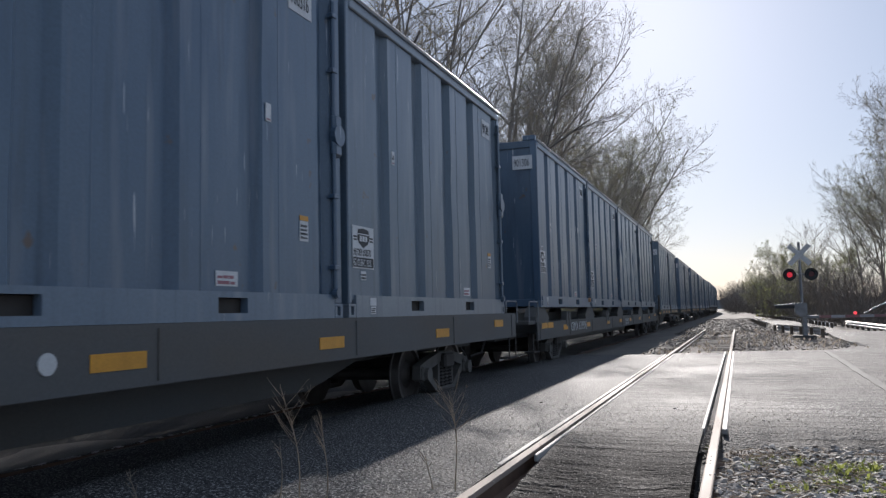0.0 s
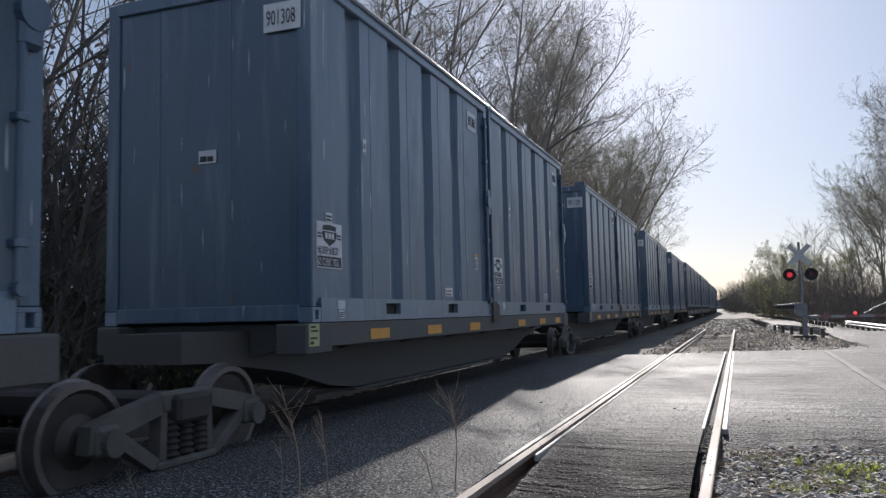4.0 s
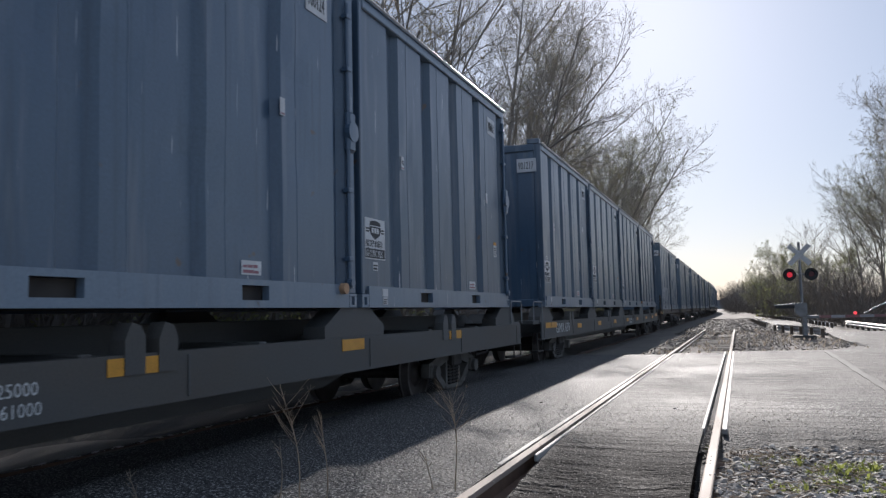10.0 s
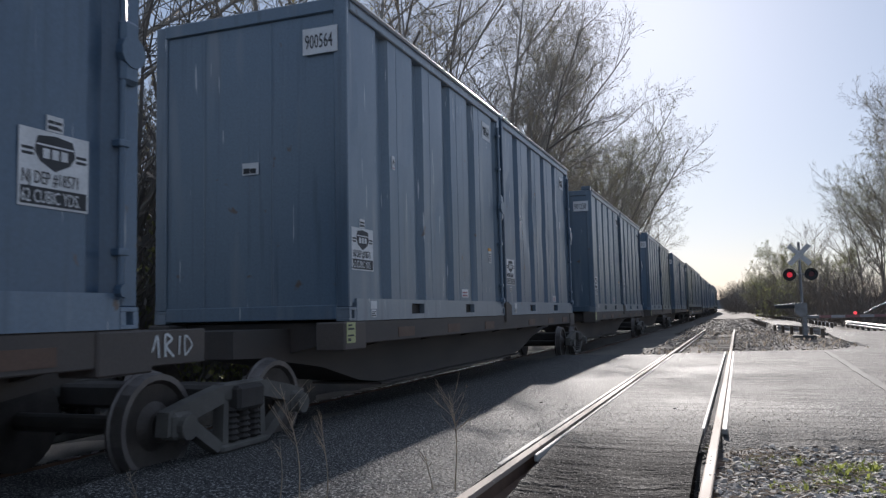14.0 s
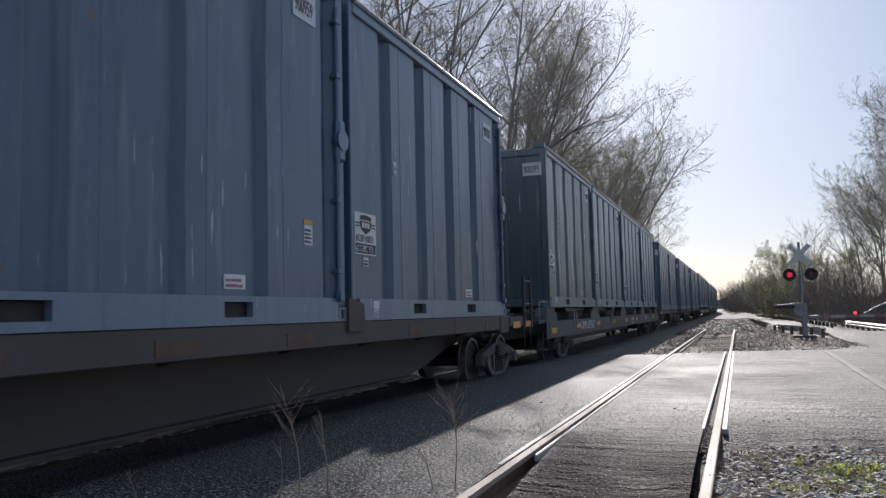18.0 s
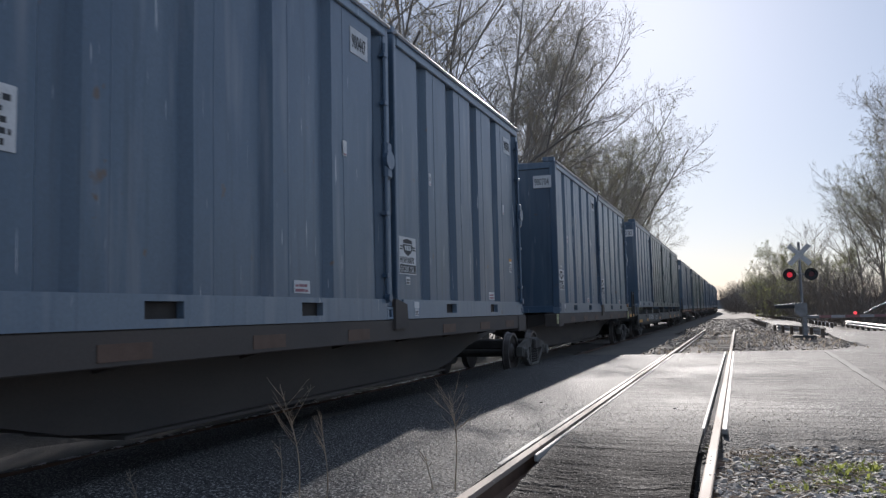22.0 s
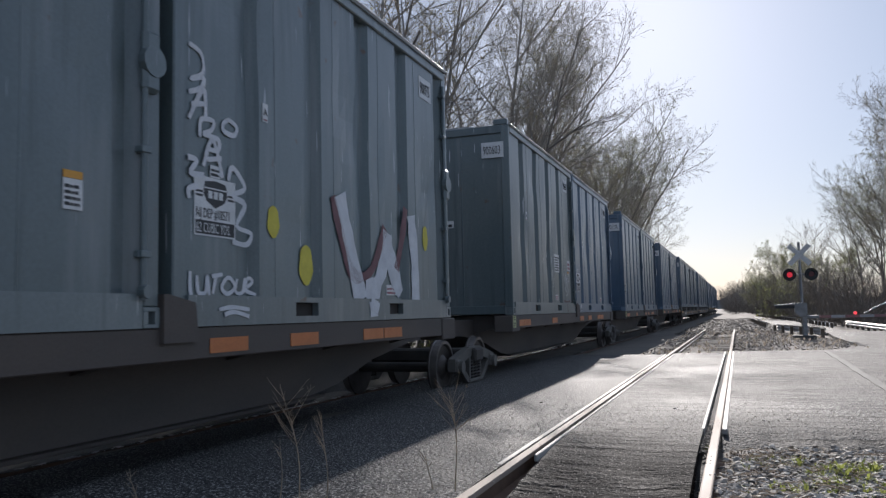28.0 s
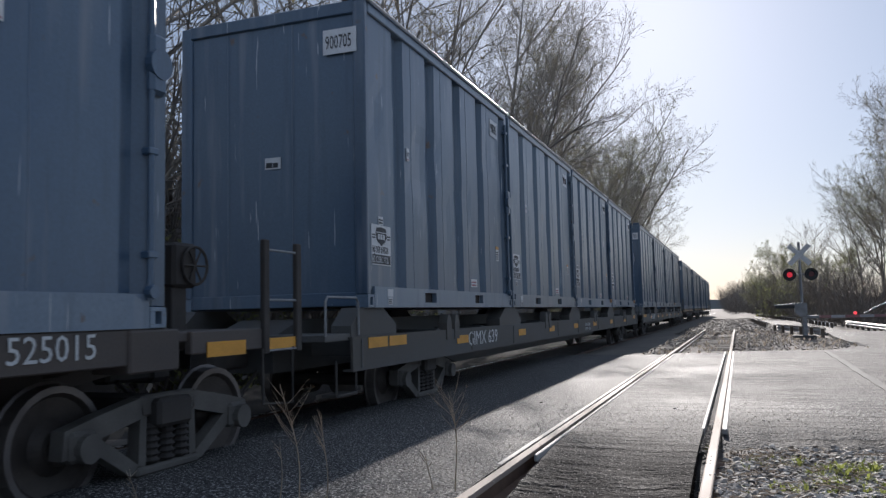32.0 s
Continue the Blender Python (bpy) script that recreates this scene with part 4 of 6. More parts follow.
def truck(car, y):
    t = part("truck", BOLSTER_ME, car, "dark cast-steel truck with four wheels", Matrix.Translation((0, y, 0)))
    part("side_frame", FRAME_ME, t, "", Matrix.Translation((0.98, 0, 0))), part("side_frame", FRAME_FAR, t, "", Matrix.Translation((-0.98, 0, 0)))
    for q in (-0.17, 0.0, 0.17):
        part("spring", SPRING_ME, t, "", Matrix.Translation((1.0, q, 0))), part("spring", SPRING_ME, t, "", Matrix.Translation((-1.0, q, 0)))
    for q in (-0.875, 0.875):
        part("axle", AXLE_ME, t, "", Matrix.Translation((0, q, 0.42)))
        part("wheel", WHEEL_ME, t, "steel wheel with bright tread", Matrix.Translation((0.765, q, 0.42)))
        part("wheel", WHEEL_ME, t, "steel wheel with bright tread", Matrix.Translation((-0.765, q, 0.42)) @ HALF_TURN)


REFL = {m.name: plate(0.52, 0.12, []).mesh("reflector", m) for m in (YELLOW, ORANGE, FADED)}


def reflector(car, y, z, mat=YELLOW, x=CW):
    part("reflector", REFL[mat.name], car, "yellow reflective patch" if mat is YELLOW else "faded orange reflective patch", Matrix.Translation((x + 0.004, y, z)) @ ON_SIDE)


def hand_wheel(car, x, y, z):
    s = Shape()
    ring = [(0, 0.17 * math.cos(a), 0.17 * math.sin(a)) for a in [2 * math.pi * k / 20 for k in range(21)]]
    s.tube(ring, 0.014, 6)
    for a in range(3):
        c, d = 0.17 * math.cos(a * 2.1), 0.17 * math.sin(a * 2.1)
        s.tube([(0, -c, -d), (0, c, d)], 0.01, 5)
    s.box(-0.16, -0.02, -0.26, 0.06, -0.2, 0.2, 0.03).box(-0.14, -0.06, -0.24, -0.04, -0.75, -0.1, 0.01)
    part("hand_brake", s.mesh("hand_brake", CAST), car, "dark hand brake wheel on a bracket", Matrix.Translation((x, y, z)))


def ladder(car, y0, y1, z0, z1, x, mat, board=False):
    for y in (y0, y1):
        part("stile", Shape().box(x - 0.05, x, y - 0.045, y + 0.045, z0, z1, 0.01).mesh("stile", mat), car, "dark steel ladder stile")
    for z in (z0 + 0.03, z0 + 0.48, z1 - 0.09):
        part("rung", Shape().tube([(x - 0.02, y0, z), (x - 0.02, y1, z)], 0.012, 6).mesh("rung", MAST_PAINT), car, "worn ladder rung")
    if board:
        m = Matrix.Translation((x - 0.06, min(y0, y1) + 0.05, 1.58)) @ ON_SIDE
        part("notice", plate(0.21, 0.24, [], [(0.015, 0.195, 0.02, 0.05, 1), (0.015, 0.2, 0.075, 0.105, 1), (0.02, 0.19, 0.13, 0.155, 1), (0, 0.21, 0.185, 0.24, 2)]).mesh("notice", [WHITE, BLACK_INK, YELLOW]), car, "white notice with yellow head", m)
        part("tag", plate(0.1, 0.07, []).mesh("tag", WHITE), car, "small white tag", m @ Matrix.Translation((0.02, 0.26, 0)))
        part("blank_plate", plate(0.17, 0.19, []).mesh("blank_plate", MAST_PAINT), car, "blank grey plate", m @ Matrix.Translation((0.24, 0.01, 0)))


def coupler(car, y, way):
    s = Shape().box(-0.1, 0.1, min(y, y + way * 0.55), max(y, y + way * 0.55), 0.72, 0.92, 0.03)
    s.box(-0.17, 0.13, min(y + way * 0.5, y + way * 0.8), max(y + way * 0.5, y + way * 0.8), 0.69, 0.97, 0.05)
    s.tube([(0.2, y, 0.75), (0.22, y + way * 0.4, 0.45), (0.1, y + way * 0.8, 0.4)], 0.022, 6)
    part("coupler", s.mesh("coupler", CAST), car, "knuckle coupler with air hose")


def flat_car(u, mark, low=False, at=3.5, specs=(), load=13.45, weights=("225000", "61000"), lift=0.02, ends=0.1, foot_wide=0.72, patches=(-0.02, 0.55, 2.98, 6.5, 9.1, 11.9, 14.75, 17.95, 21.2, 24.0)):
    """A long flat car for four containers; deep side sills, pedestals under the container corners."""
    half = 12.33
    car = new("flat_car")
    tagged(car, "long black steel flat car carrying four waste containers", "rail car", "cars of the train")
    top, foot, deck = (1.247, 0.81, 1.25) if low else (1.04, 0.665, 1.36)
    for sx in (1, -1):
        prof = [(0, foot), (0, top), (-0.16, top), (-0.16, top - 0.022), (-0.03, top - 0.022), (-0.03, foot + 0.022), (-0.12, foot + 0.022), (-0.12, foot)]
        s = Shape().extrude([(sx * (CW + p), z) for p, z in prof], "y", -half - 0.4, half + 0.72)
        part("side_sill", s.mesh("side_sill", CAR_BLACK), car)
        for k in range(9):
            y = -half - 0.2 + 3.16 * k
            if any(-0.06 < y + half - q < 0.5 for q in patches):
                y += 0.7
            part("stiffener", Shape().box(sx * CW - 0.02, sx * CW + 0.012, y, y + 0.03, foot + 0.03, top - 0.03, 0.004).mesh("stiffener", CAR_BLACK), car)
    belly = [(-half - 0.6, 0.66), (-half + 4.2, 0.66), (-half + 5.4, 0.4), (half - 5.4, 0.4), (half - 4.2, 0.66), (half + 0.6, 0.66), (half + 0.6, 1.05), (half, deck - 0.12), (-half, deck - 0.12), (-half - 0.6, 1.05)]
    part("centre_sill", Shape().extrude(belly, "x", -0.42, 0.42).mesh("centre_sill", CAR_BLACK), car)
    for k in range(13):
        y = -half + 0.3 + 2.05 * k
        part("cross_bearer", Shape().box(-CW + 0.05, CW - 0.05, y - 0.06, y + 0.06, 0.8, 1.06, 0.01).mesh("cross_bearer", CAR_BLACK), car)
    for k in range(5):
        for sx in (1, -1):
            y = -half + 6.2 * k + (0.16 if k == 0 else -0.16 if k == 4 else -0.06)
            a, b = -min(foot_wide, 0.5 if k == 0 else 1), min(foot_wide, 0.5 if k == 4 else 1)
            prof = [(y + a, top), (y + b, top), (y + b, deck - 0.2), (y + 0.55 * b, deck - 0.03), (y + 0.5 * b, deck), (y + 0.5 * a, deck), (y + 0.55 * a, deck - 0.03), (y + a, deck - 0.2)]
            if low:
                prof = [(y - 0.32, top - 0.02), (y + 0.32, top - 0.02), (y + 0.3, deck), (y - 0.3, deck)]
            s = Shape().extrude(prof, "x", sx * CW - (0.3 if sx > 0 else -0.05), sx * CW + (-0.05 if sx > 0 else 0.3))
            part("pedestal", s.mesh("pedestal", CAR_BLACK), car, "steel container pedestal")
    for k in range(0 if low else 4):
        y = -half + 6.2 * k + 2.8
        s = Shape()
        for d in (-0.17, 0.17):
            s.extrude([(y + d - 0.1, 0.9), (y + d + 0.1, 0.9), (y + d + 0.1, 1.16), (y + d + 0.05, 1.24), (y + d - 0.04, 1.26), (y + d - 0.1, 1.14)], "x", CW - 0.12, CW + 0.015)
        part("lug", s.mesh("lug", CAR_BLACK), car, "folding tie-down lug pair")
    for q in patches:
        reflector(car, -half + q, (0.92 if low else 0.8) + (ends if q < 1 or q > 23.5 else lift))
    if mark:
        wide = 0.197 * len(mark) / max(v.co.x for v in text_mesh(mark, 0.225, CHALK).vertices)
        for me, dx in words(mark, 0.225, CHALK):
            part("lettering", me, car, "white painted car number", Matrix.Translation((CW + 0.004, -half + at, 0.77)) @ ON_SIDE @ Matrix.Diagonal((wide, 1, 1, 1)) @ Matrix.Translation((dx, 0, 0)))
    for txt, z, gap in (("LD LMT " + weights[0], 0.845, 0.0), ("LT WT " + weights[1], 0.725, 0.13)):
        for me, dx in words(txt, 0.085, CHALK):
            part("lettering", me, car, "white painted weights", Matrix.Translation((CW + 0.004, -half + load + dx + (gap if dx > 0.3 else 0.0), z)) @ ON_SIDE)
    if low:
        part("disc", Shape().disc((0, 0, 0), (1, 0, 0), 0.07, 0.006, 18).mesh("disc", CHALK), car, "white painted disc", Matrix.Translation((CW + 0.005, -half + 14.62, 1.02)))
    for q in (-1, 1):
        s = Shape().box(-CW + 0.06, CW - 0.06, q * half + min(0, q * 0.9), q * half + max(0, q * 0.9), 1.0, 1.08, 0.01)
        part("end_platform", s.mesh("end_platform", CAR_BLACK), car)
        y0, y1 = q * half + q * 0.2, q * half + q * 0.95
        s = Shape().tube([(CW - 0.03, y0, 1.06), (CW - 0.03, y0, 1.42), (CW - 0.03, y0 + q * 0.05, 1.47), (CW - 0.03, y1 - q * 0.05, 1.47), (CW - 0.03, y1, 1.42), (CW - 0.03, y1, 1.06)], 0.014, 6)
        part("grab_rail", s.mesh("grab_rail", MAST_PAINT), car, "bent grey grab rail")
        part("step", Shape().box(CW - 0.2, CW, min(q * half + q * 0.3, q * half + q * 0.75), max(q * half + q * 0.3, q * half + q * 0.75), 0.42, 0.45, 0.005).tube([(CW - 0.02, q * half + q * 0.3, 0.43), (CW - 0.02, q * half + q * 0.3, 0.8)], 0.014, 6)
             .tube([(CW - 0.02, q * half + q * 0.75, 0.43), (CW - 0.02, q * half + q * 0.75, 0.8)], 0.014, 6).mesh("step", CAST), car)
        truck(car, q * (half - 2.4))
        coupler(car, q * (half + 0.5), q)
    RIDERS.append((car, u + half, ZM))
    for k in range(4):
        sp = dict(specs[k]) if k < len(specs) and specs[k] else {}
        container(u + 6.2 * k, ZM + deck, **sp)
    return car


def spine_unit(u, first=False, last=False, brown=False, mark=None, specs=(), faded=False, chalk=False, notice=-0.1, patches=(1.32, 3.1, 4.88, 7.8, 9.53, 11.04)):
    """One unit of an articulated container car: deep centre sill, light side beams, shared trucks in the gaps."""
    paint, patch = (CAR_BROWN, ORANGE) if brown else (CAR_BLACK, YELLOW)
    half = 6.13
    car = new("container_car")
    tagged(car, ("brown" if brown else "black") + " steel container car carrying two waste containers", "rail car", "cars of the train")
    prof = [(-half - 0.9, 0.86), (-half - 0.4, 0.84), (-half + 0.9, 0.66), (-half + 1.9, 0.42), (-half + 2.6, 0.34), (half - 2.6, 0.34), (half - 1.9, 0.42), (half - 0.9, 0.66),
            (half + 0.4, 0.84), (half + 0.9, 0.86), (half + 0.9, 1.14), (-half - 0.9, 1.14)]
    part("centre_sill", Shape().extrude(prof, "x", -0.45, 0.45).mesh("centre_sill", paint), car)
    part("bottom_flange", Shape().box(-0.55, 0.55, -half + 2.4, half - 2.4, 0.31, 0.345, 0.008).mesh("bottom_flange", paint), car)
    for sx in (1, -1):
        a, b = (CW - 0.08, CW - 0.01) if sx > 0 else (-CW + 0.01, -CW + 0.08)
        part("side_beam", Shape().box(a, b, -half - 0.05, half + 0.05, 0.96, 1.212, 0.01).mesh("side_beam", paint), car)
        shoe = Shape().extrude([(-0.06, 1.1), (0.34, 1.1), (0.3, 1.4), (0.0, 1.46), (-0.06, 1.46)], "x", (CW - 0.05) * sx - (0.0 if sx > 0 else 0.08), (CW - 0.05) * sx + (0.08 if sx > 0 else 0.0))
        part("shoe", shoe.mesh("shoe", CAR_BROWN), car, "rusty steel container shoe")
        for q in (-1, 1):
            y = q * (half - 0.12)
            s = Shape().box(sx * CW - (0.34 if sx > 0 else -0.02), sx * CW + (-0.02 if sx < 0 else 0.012) + (0.34 if sx < 0 else 0), y - 0.26, y + 0.26, 0.9, 1.205, 0.015)
            part("corner_bracket", s.mesh("corner_bracket", paint), car, "steel container corner bracket")
    for k in range(7):
        y = -half + 0.25 + (2 * half - 0.5) * k / 6
        prof2 = [(-CW + 0.04, 1.2), (CW - 0.04, 1.2), (CW - 0.04, 1.06), (0.45, 0.86), (-0.45, 0.86), (-CW + 0.04, 1.06)]
        part("cross_bearer", Shape().extrude(prof2, "y", y - 0.06, y + 0.06).mesh("cross_bearer", paint), car)
    for q in patches:
        reflector(car, -half + q, 1.0, FADED if faded else patch, CW - 0.01)
    part("notice", plate(0.2, 0.22, [], [(0.02, 0.09, 0.02, 0.05, 2), (0.02, 0.16, 0.07, 0.09, 2), (0.03, 0.17, 0.14, 0.16, 2), (0.03, 0.12, 0.18, 0.2, 2)]).mesh("notice", [PLATE_YELLOW, CHALK, BLACK_INK]), car, "yellow-green inspection plate", Matrix.Translation((CW + 0.016, -half + notice, 0.98)) @ ON_SIDE)
    if notice < -0.3:
        part("notice", plate(0.24, 0.26, []).mesh("notice", PLATE_YELLOW), car, "yellow-green inspection plate", Matrix.Translation((CW + 0.016, half - 0.3, 0.93)) @ ON_SIDE)
    ends = ([-1] if first else []) + ([1] if last else [])
    truck(car, -half - 1.55 if not first else -half - 0.35)
    if last:
        truck(car, half + 0.35)
    for q in ends:
        part("end_platform", Shape().box(-CW + 0.05, CW - 0.05, q * half + min(0, q * 1.35), q * half + max(0, q * 1.35), 1.1, 1.18, 0.01).mesh("end_platform", paint), car)
        part("end_sill", Shape().box(CW - 0.08, CW - 0.01, q * (half + 0.3) + min(0, q * 1.05), q * (half + 0.3) + max(0, q * 1.05), 1.0, 1.18, 0.01).mesh("end_sill", paint), car)
        for y in ((-half - 1.49, -half - 0.9) if q < 0 else (half + 0.48, half + 1.3)):
            reflector(car, y, 0.97, YELLOW, CW - 0.006)
        near_end, far_end = (half + 1.0, half + 1.55) if q < 0 else (half + 1.3, half + 1.85)
        ladder(car, q * near_end, q * far_end, 0.95, 1.97, CW + 0.02, CAST, q < 0)
        y0, y1 = q * (half + 1.25), q * (half + 1.75)
        part("stirrup", Shape().tube([(CW, y0, 1.0), (CW, y0, 0.52), (CW, y1, 0.48), (CW, y1, 1.0)], 0.013, 6).mesh("stirrup", CAST), car, "hanging bar step")
        coupler(car, q * (half + 0.7), q)
        if q > 0:
            hand_wheel(car, 0.7, half + 1.1, 1.75)
    if chalk:
        part("end_plate", Shape().box(CW - 0.09, CW - 0.03, half + 0.06, half + 0.78, 0.94, 1.2, 0.008).mesh("end_plate", paint), car)
        for pts in ([(0.1, 1.0), (0.13, 1.15), (0.17, 1.05), (0.22, 1.16), (0.24, 1.0)], [(0.31, 1.0), (0.31, 1.16), (0.38, 1.13), (0.32, 1.08), (0.4, 1.0)], [(0.46, 1.01), (0.47, 1.15)], [(0.53, 1.0), (0.53, 1.15), (0.61, 1.08), (0.53, 1.0)]):
            part("chalk_mark", stroke(pts, 0.011).mesh("chalk_mark", CHALK), car, "white chalk mark", Matrix.Translation((CW - 0.024, half, 0)) @ ON_SIDE)
    if mark:
        part("lettering", text_mesh(mark, 0.17, CHALK), car, "white painted car number", Matrix.Translation((CW - 0.004, half - 1.36, 1.03)) @ ON_SIDE)
    RIDERS.append((car, u + half, ZM))
    for k in range(2):
        sp = dict(specs[k]) if k < len(specs) and specs[k] else {}
        container(u + 6.2 * k, ZM + 1.215, **sp)
    return car


# ---- the train: order of cars ----
ru = random.Random(23)


def usual(**over):
    """An everyday container: mostly the shield sign, sometimes a company sign, a few stickers."""
    f = ["red", "tag", "a"] + ["logo"]
    f += [q for q, p in (("notice", 0.55), ("tall", 0.5), ("knob", 0.12)) if ru.random() < p]
    d = {"tone": ru.choice((0, 0, 0, 0, 1)), "features": tuple(f), "number": str(900000 + ru.randrange(100, 1400))}
    d.update(over)
    return d


PLAIN = ("red", "a")
flat_car(-10.95, None, low=True, patches=(-0.02, 0.56, 6.5, 9.1, 11.9, 14.96, 17.95, 21.2, 24.0), specs=[usual(), usual(), usual(), usual(tone=1)])
flat_car(16.55, "GIMX 639596", at=3.1, load=13.3, patches=(-0.02, 0.56, 2.2, 5.3, 8.9, 11.7, 14.42, 17.5, 21.3, 24.0), specs=[usual(sign=(0.08, 0.75)), usual(), usual(tone=1, wall=4, features=("red", "tall")), usual(tone=1)])
for k, u in enumerate((44.57, 60.07, 75.63, 91.16, 106.77)):
    spine_unit(u, k == 0, k == 4, False, None, [usual(sign=(0.13, 0.55)), usual(features=("red", "a", "tall")) if k == 4 else usual(sign=(0.21, 0.53)) if k == 3 else usual(features=("logo", "a", "red", "tag", "knob")) if k == 2 else usual()],
               patches=(0.6, 3.39, 6.45, 9.2, 11.5) if k == 4 else (1.32, 3.1, 4.88, 7.8, 9.53, 11.04))
flat_car(122.38, "GIMX 639289", at=3.4, lift=0.1, patches=(-0.02, 0.6, 2.95, 5.5, 8.6, 11.7, 14.78, 18.1, 21.4), specs=[usual(), usual(), usual(), usual(number="900411")])
flat_car(149.92, "GIMX 639", at=0.98, load=13.95, patches=(-0.02, 0.55, 3.6, 6.8, 10.0, 13.24, 16.3, 19.6, 22.4, 23.85, 24.38), specs=[usual(sign=(0.13, 0.55)), usual(), usual(), usual(features=("red", "tag", "notice"))])
for k, u in enumerate((178.39, 193.86, 209.54, 225.25, 240.93)):
    spine_unit(u, k == 0, k == 4, True, None, [usual(tone=1, features=("a", "notice", "red"), number="900840") if k == 0 else usual(tone=1, number="900564") if k == 1 else usual(),
                                                   usual(tone=2, features=("logo", "a", "red", "tag"), sign=(0.3, 0.73)) if k == 3 else usual(features=("logo", "a", "red"), sign=(5.07, 0.76)) if k == 0 else usual()], faded=True, chalk=k == 0)
flat_car(256.83, "GIMX 639267", load=14.1, ends=-0.03, patches=(0.05, 2.98, 6.1, 9.3, 12.4, 15.55, 18.9, 22.1), specs=[usual(tone=2, sign=(0.09, 0.73)), usual(tone=1), usual(sign=(0.31, 0.54)), usual(tone=1)])
for k, u in enumerate((284.29, 299.96, 315.61)):
    spine_unit(u, k == 0, k == 2, True, None, faded=True, specs=[usual(tone=0, features=("company", "red", "tall"), sign=(0.18, 1.06)) if k == 1 else usual(sign=(0.13, 0.56)), usual(features=("company", "red", "tag")) if k == 0 else usual(features=("logo", "a", "red", "knob")) if k == 2 else usual()],
               notice=-0.45 if k == 2 else -0.1)
flat_car(331.41, "APEX 100551", at=3.7, load=7.0, lift=-0.09, ends=-0.1, foot_wide=0.3, patches=(-0.02, 0.55, 2.98, 9.1, 15.9, 19.2, 22.5), specs=[usual(number="901263", sign=(0.11, 0.5)), usual(tone=2, features=("company", "red", "patch"), sign=(2.7, 1.03)), usual(tone=2, wall=4, features=("red",)), usual(tone=2, features=PLAIN)])
for k, u in enumerate((360.04, 375.61, 391.31, 406.94, 422.68)):
    spine_unit(u, k == 0, k == 4, True, "525015" if k == 4 else None,
               [usual(tone=2, features=("company_far", "red", "a", "notice"), wall=3) if k == 2 else usual(tone=2 if k == 1 else 0, sign=(0.22, 0.54) if k == 4 else (0.1, 0.54)), usual(tone=2, features=("logo", "a", "red"), sign=(0.27, 0.72)) if k == 1 else usual()],
               patches=(0.25, 0.78, 3.3, 6.65, 7.86, 9.4, 9.95))
flat_car(438.33, "GIMX 639", specs=[usual(number="900705", sign=(0.15, 0.5)), usual(), usual(), usual()])
flat_car(466.0, "GIMX 639", specs=[usual(), usual(), usual(), usual()])
for k, u in enumerate((494.2, 509.8, 525.4, 541.0)):
    spine_unit(u, k == 0, k == 3, False, None, [usual(), usual()])


def riding(u):
    """The container whose leading end is nearest to u."""
    return min((r for r in RIDERS if r[0].name.startswith("waste_container")), key=lambda r: abs(r[1] - CL / 2 - u))[0]


# sprayed writing, as plain loops and zigzags
bubbles, tagged_one = riding(178.3), riding(382.0)
spray(bubbles, [[(0.25, 0.22), (0.35, 0.45), (0.4, 0.69), (0.58, 0.63), (0.59, 0.24)], [(0.56, 1.0), (0.62, 0.85), (0.58, 0.67), (0.46, 0.71), (0.45, 0.88), (0.56, 1.0)], [(0.65, 0.3), (0.67, 0.85), (0.81, 1.09), (1.01, 1.08), (1.06, 0.89), (0.97, 0.67)], [(0.84, 0.92), (0.86, 0.77), (0.81, 0.5)], [(0.91, 0.56), (1.11, 0.79), (1.33, 0.83), (1.29, 0.64), (1.11, 0.46), (0.83, 0.38)]], SPRAY, "looping white spray-painted outlines", 0.03)
spray(bubbles, [[(0.73, 0.37), (1.0, 0.27), (1.16, 0.35), (1.4, 0.53)], [(1.26, 0.86), (1.28, 1.16), (1.39, 1.3), (1.44, 1.21)], [(1.41, 0.81), (1.44, 1.21), (1.56, 1.33), (1.65, 1.24), (1.67, 0.89), (1.9, 0.49)], [(1.58, 0.94), (1.55, 0.77), (1.69, 0.6), (1.43, 0.5)]], SPRAY, "looping white spray-painted outlines", 0.03)
spray(bubbles, [[(1.7, 1.04), (1.71, 1.22), (1.8, 1.28), (1.92, 1.16), (1.79, 0.9), (2.03, 0.65), (2.29, 0.39), (2.09, 0.29)], [(2.39, 1.29), (2.05, 1.14), (1.85, 0.91), (1.97, 0.68), (2.3, 0.51), (2.32, 0.26)], [(2.49, 1.22), (2.49, 1.03), (2.17, 0.87), (2.34, 0.83), (2.17, 0.72), (2.3, 0.7)], [(1.92, 1.13), (2.25, 1.23), (2.42, 1.21)], [(1.84, 0.43), (1.81, 0.25)]], SPRAY, "looping white spray-painted outlines", 0.03)
spray(bubbles, [[(2.68, 0.3), (2.66, 0.85), (2.82, 1.19), (2.98, 1.21), (3.0, 0.81), (3.0, 0.64)], [(2.71, 0.27), (2.84, 0.63), (3.12, 0.61), (3.14, 0.24)], [(3.04, 0.68), (3.06, 1.15), (3.22, 1.24), (3.48, 1.23), (3.5, 0.74), (3.12, 0.61)], [(3.5, 0.7), (3.63, 0.64), (3.6, 0.11)], [(3.5, 0.84), (3.56, 1.19), (3.83, 1.21), (3.91, 0.95), (3.93, 0.4), (4.1, 0.38)], [(3.93, 1.17), (4.07, 1.22), (4.25, 0.89), (4.27, 0.25)]], SPRAY, "looping white spray-painted outlines", 0.03)
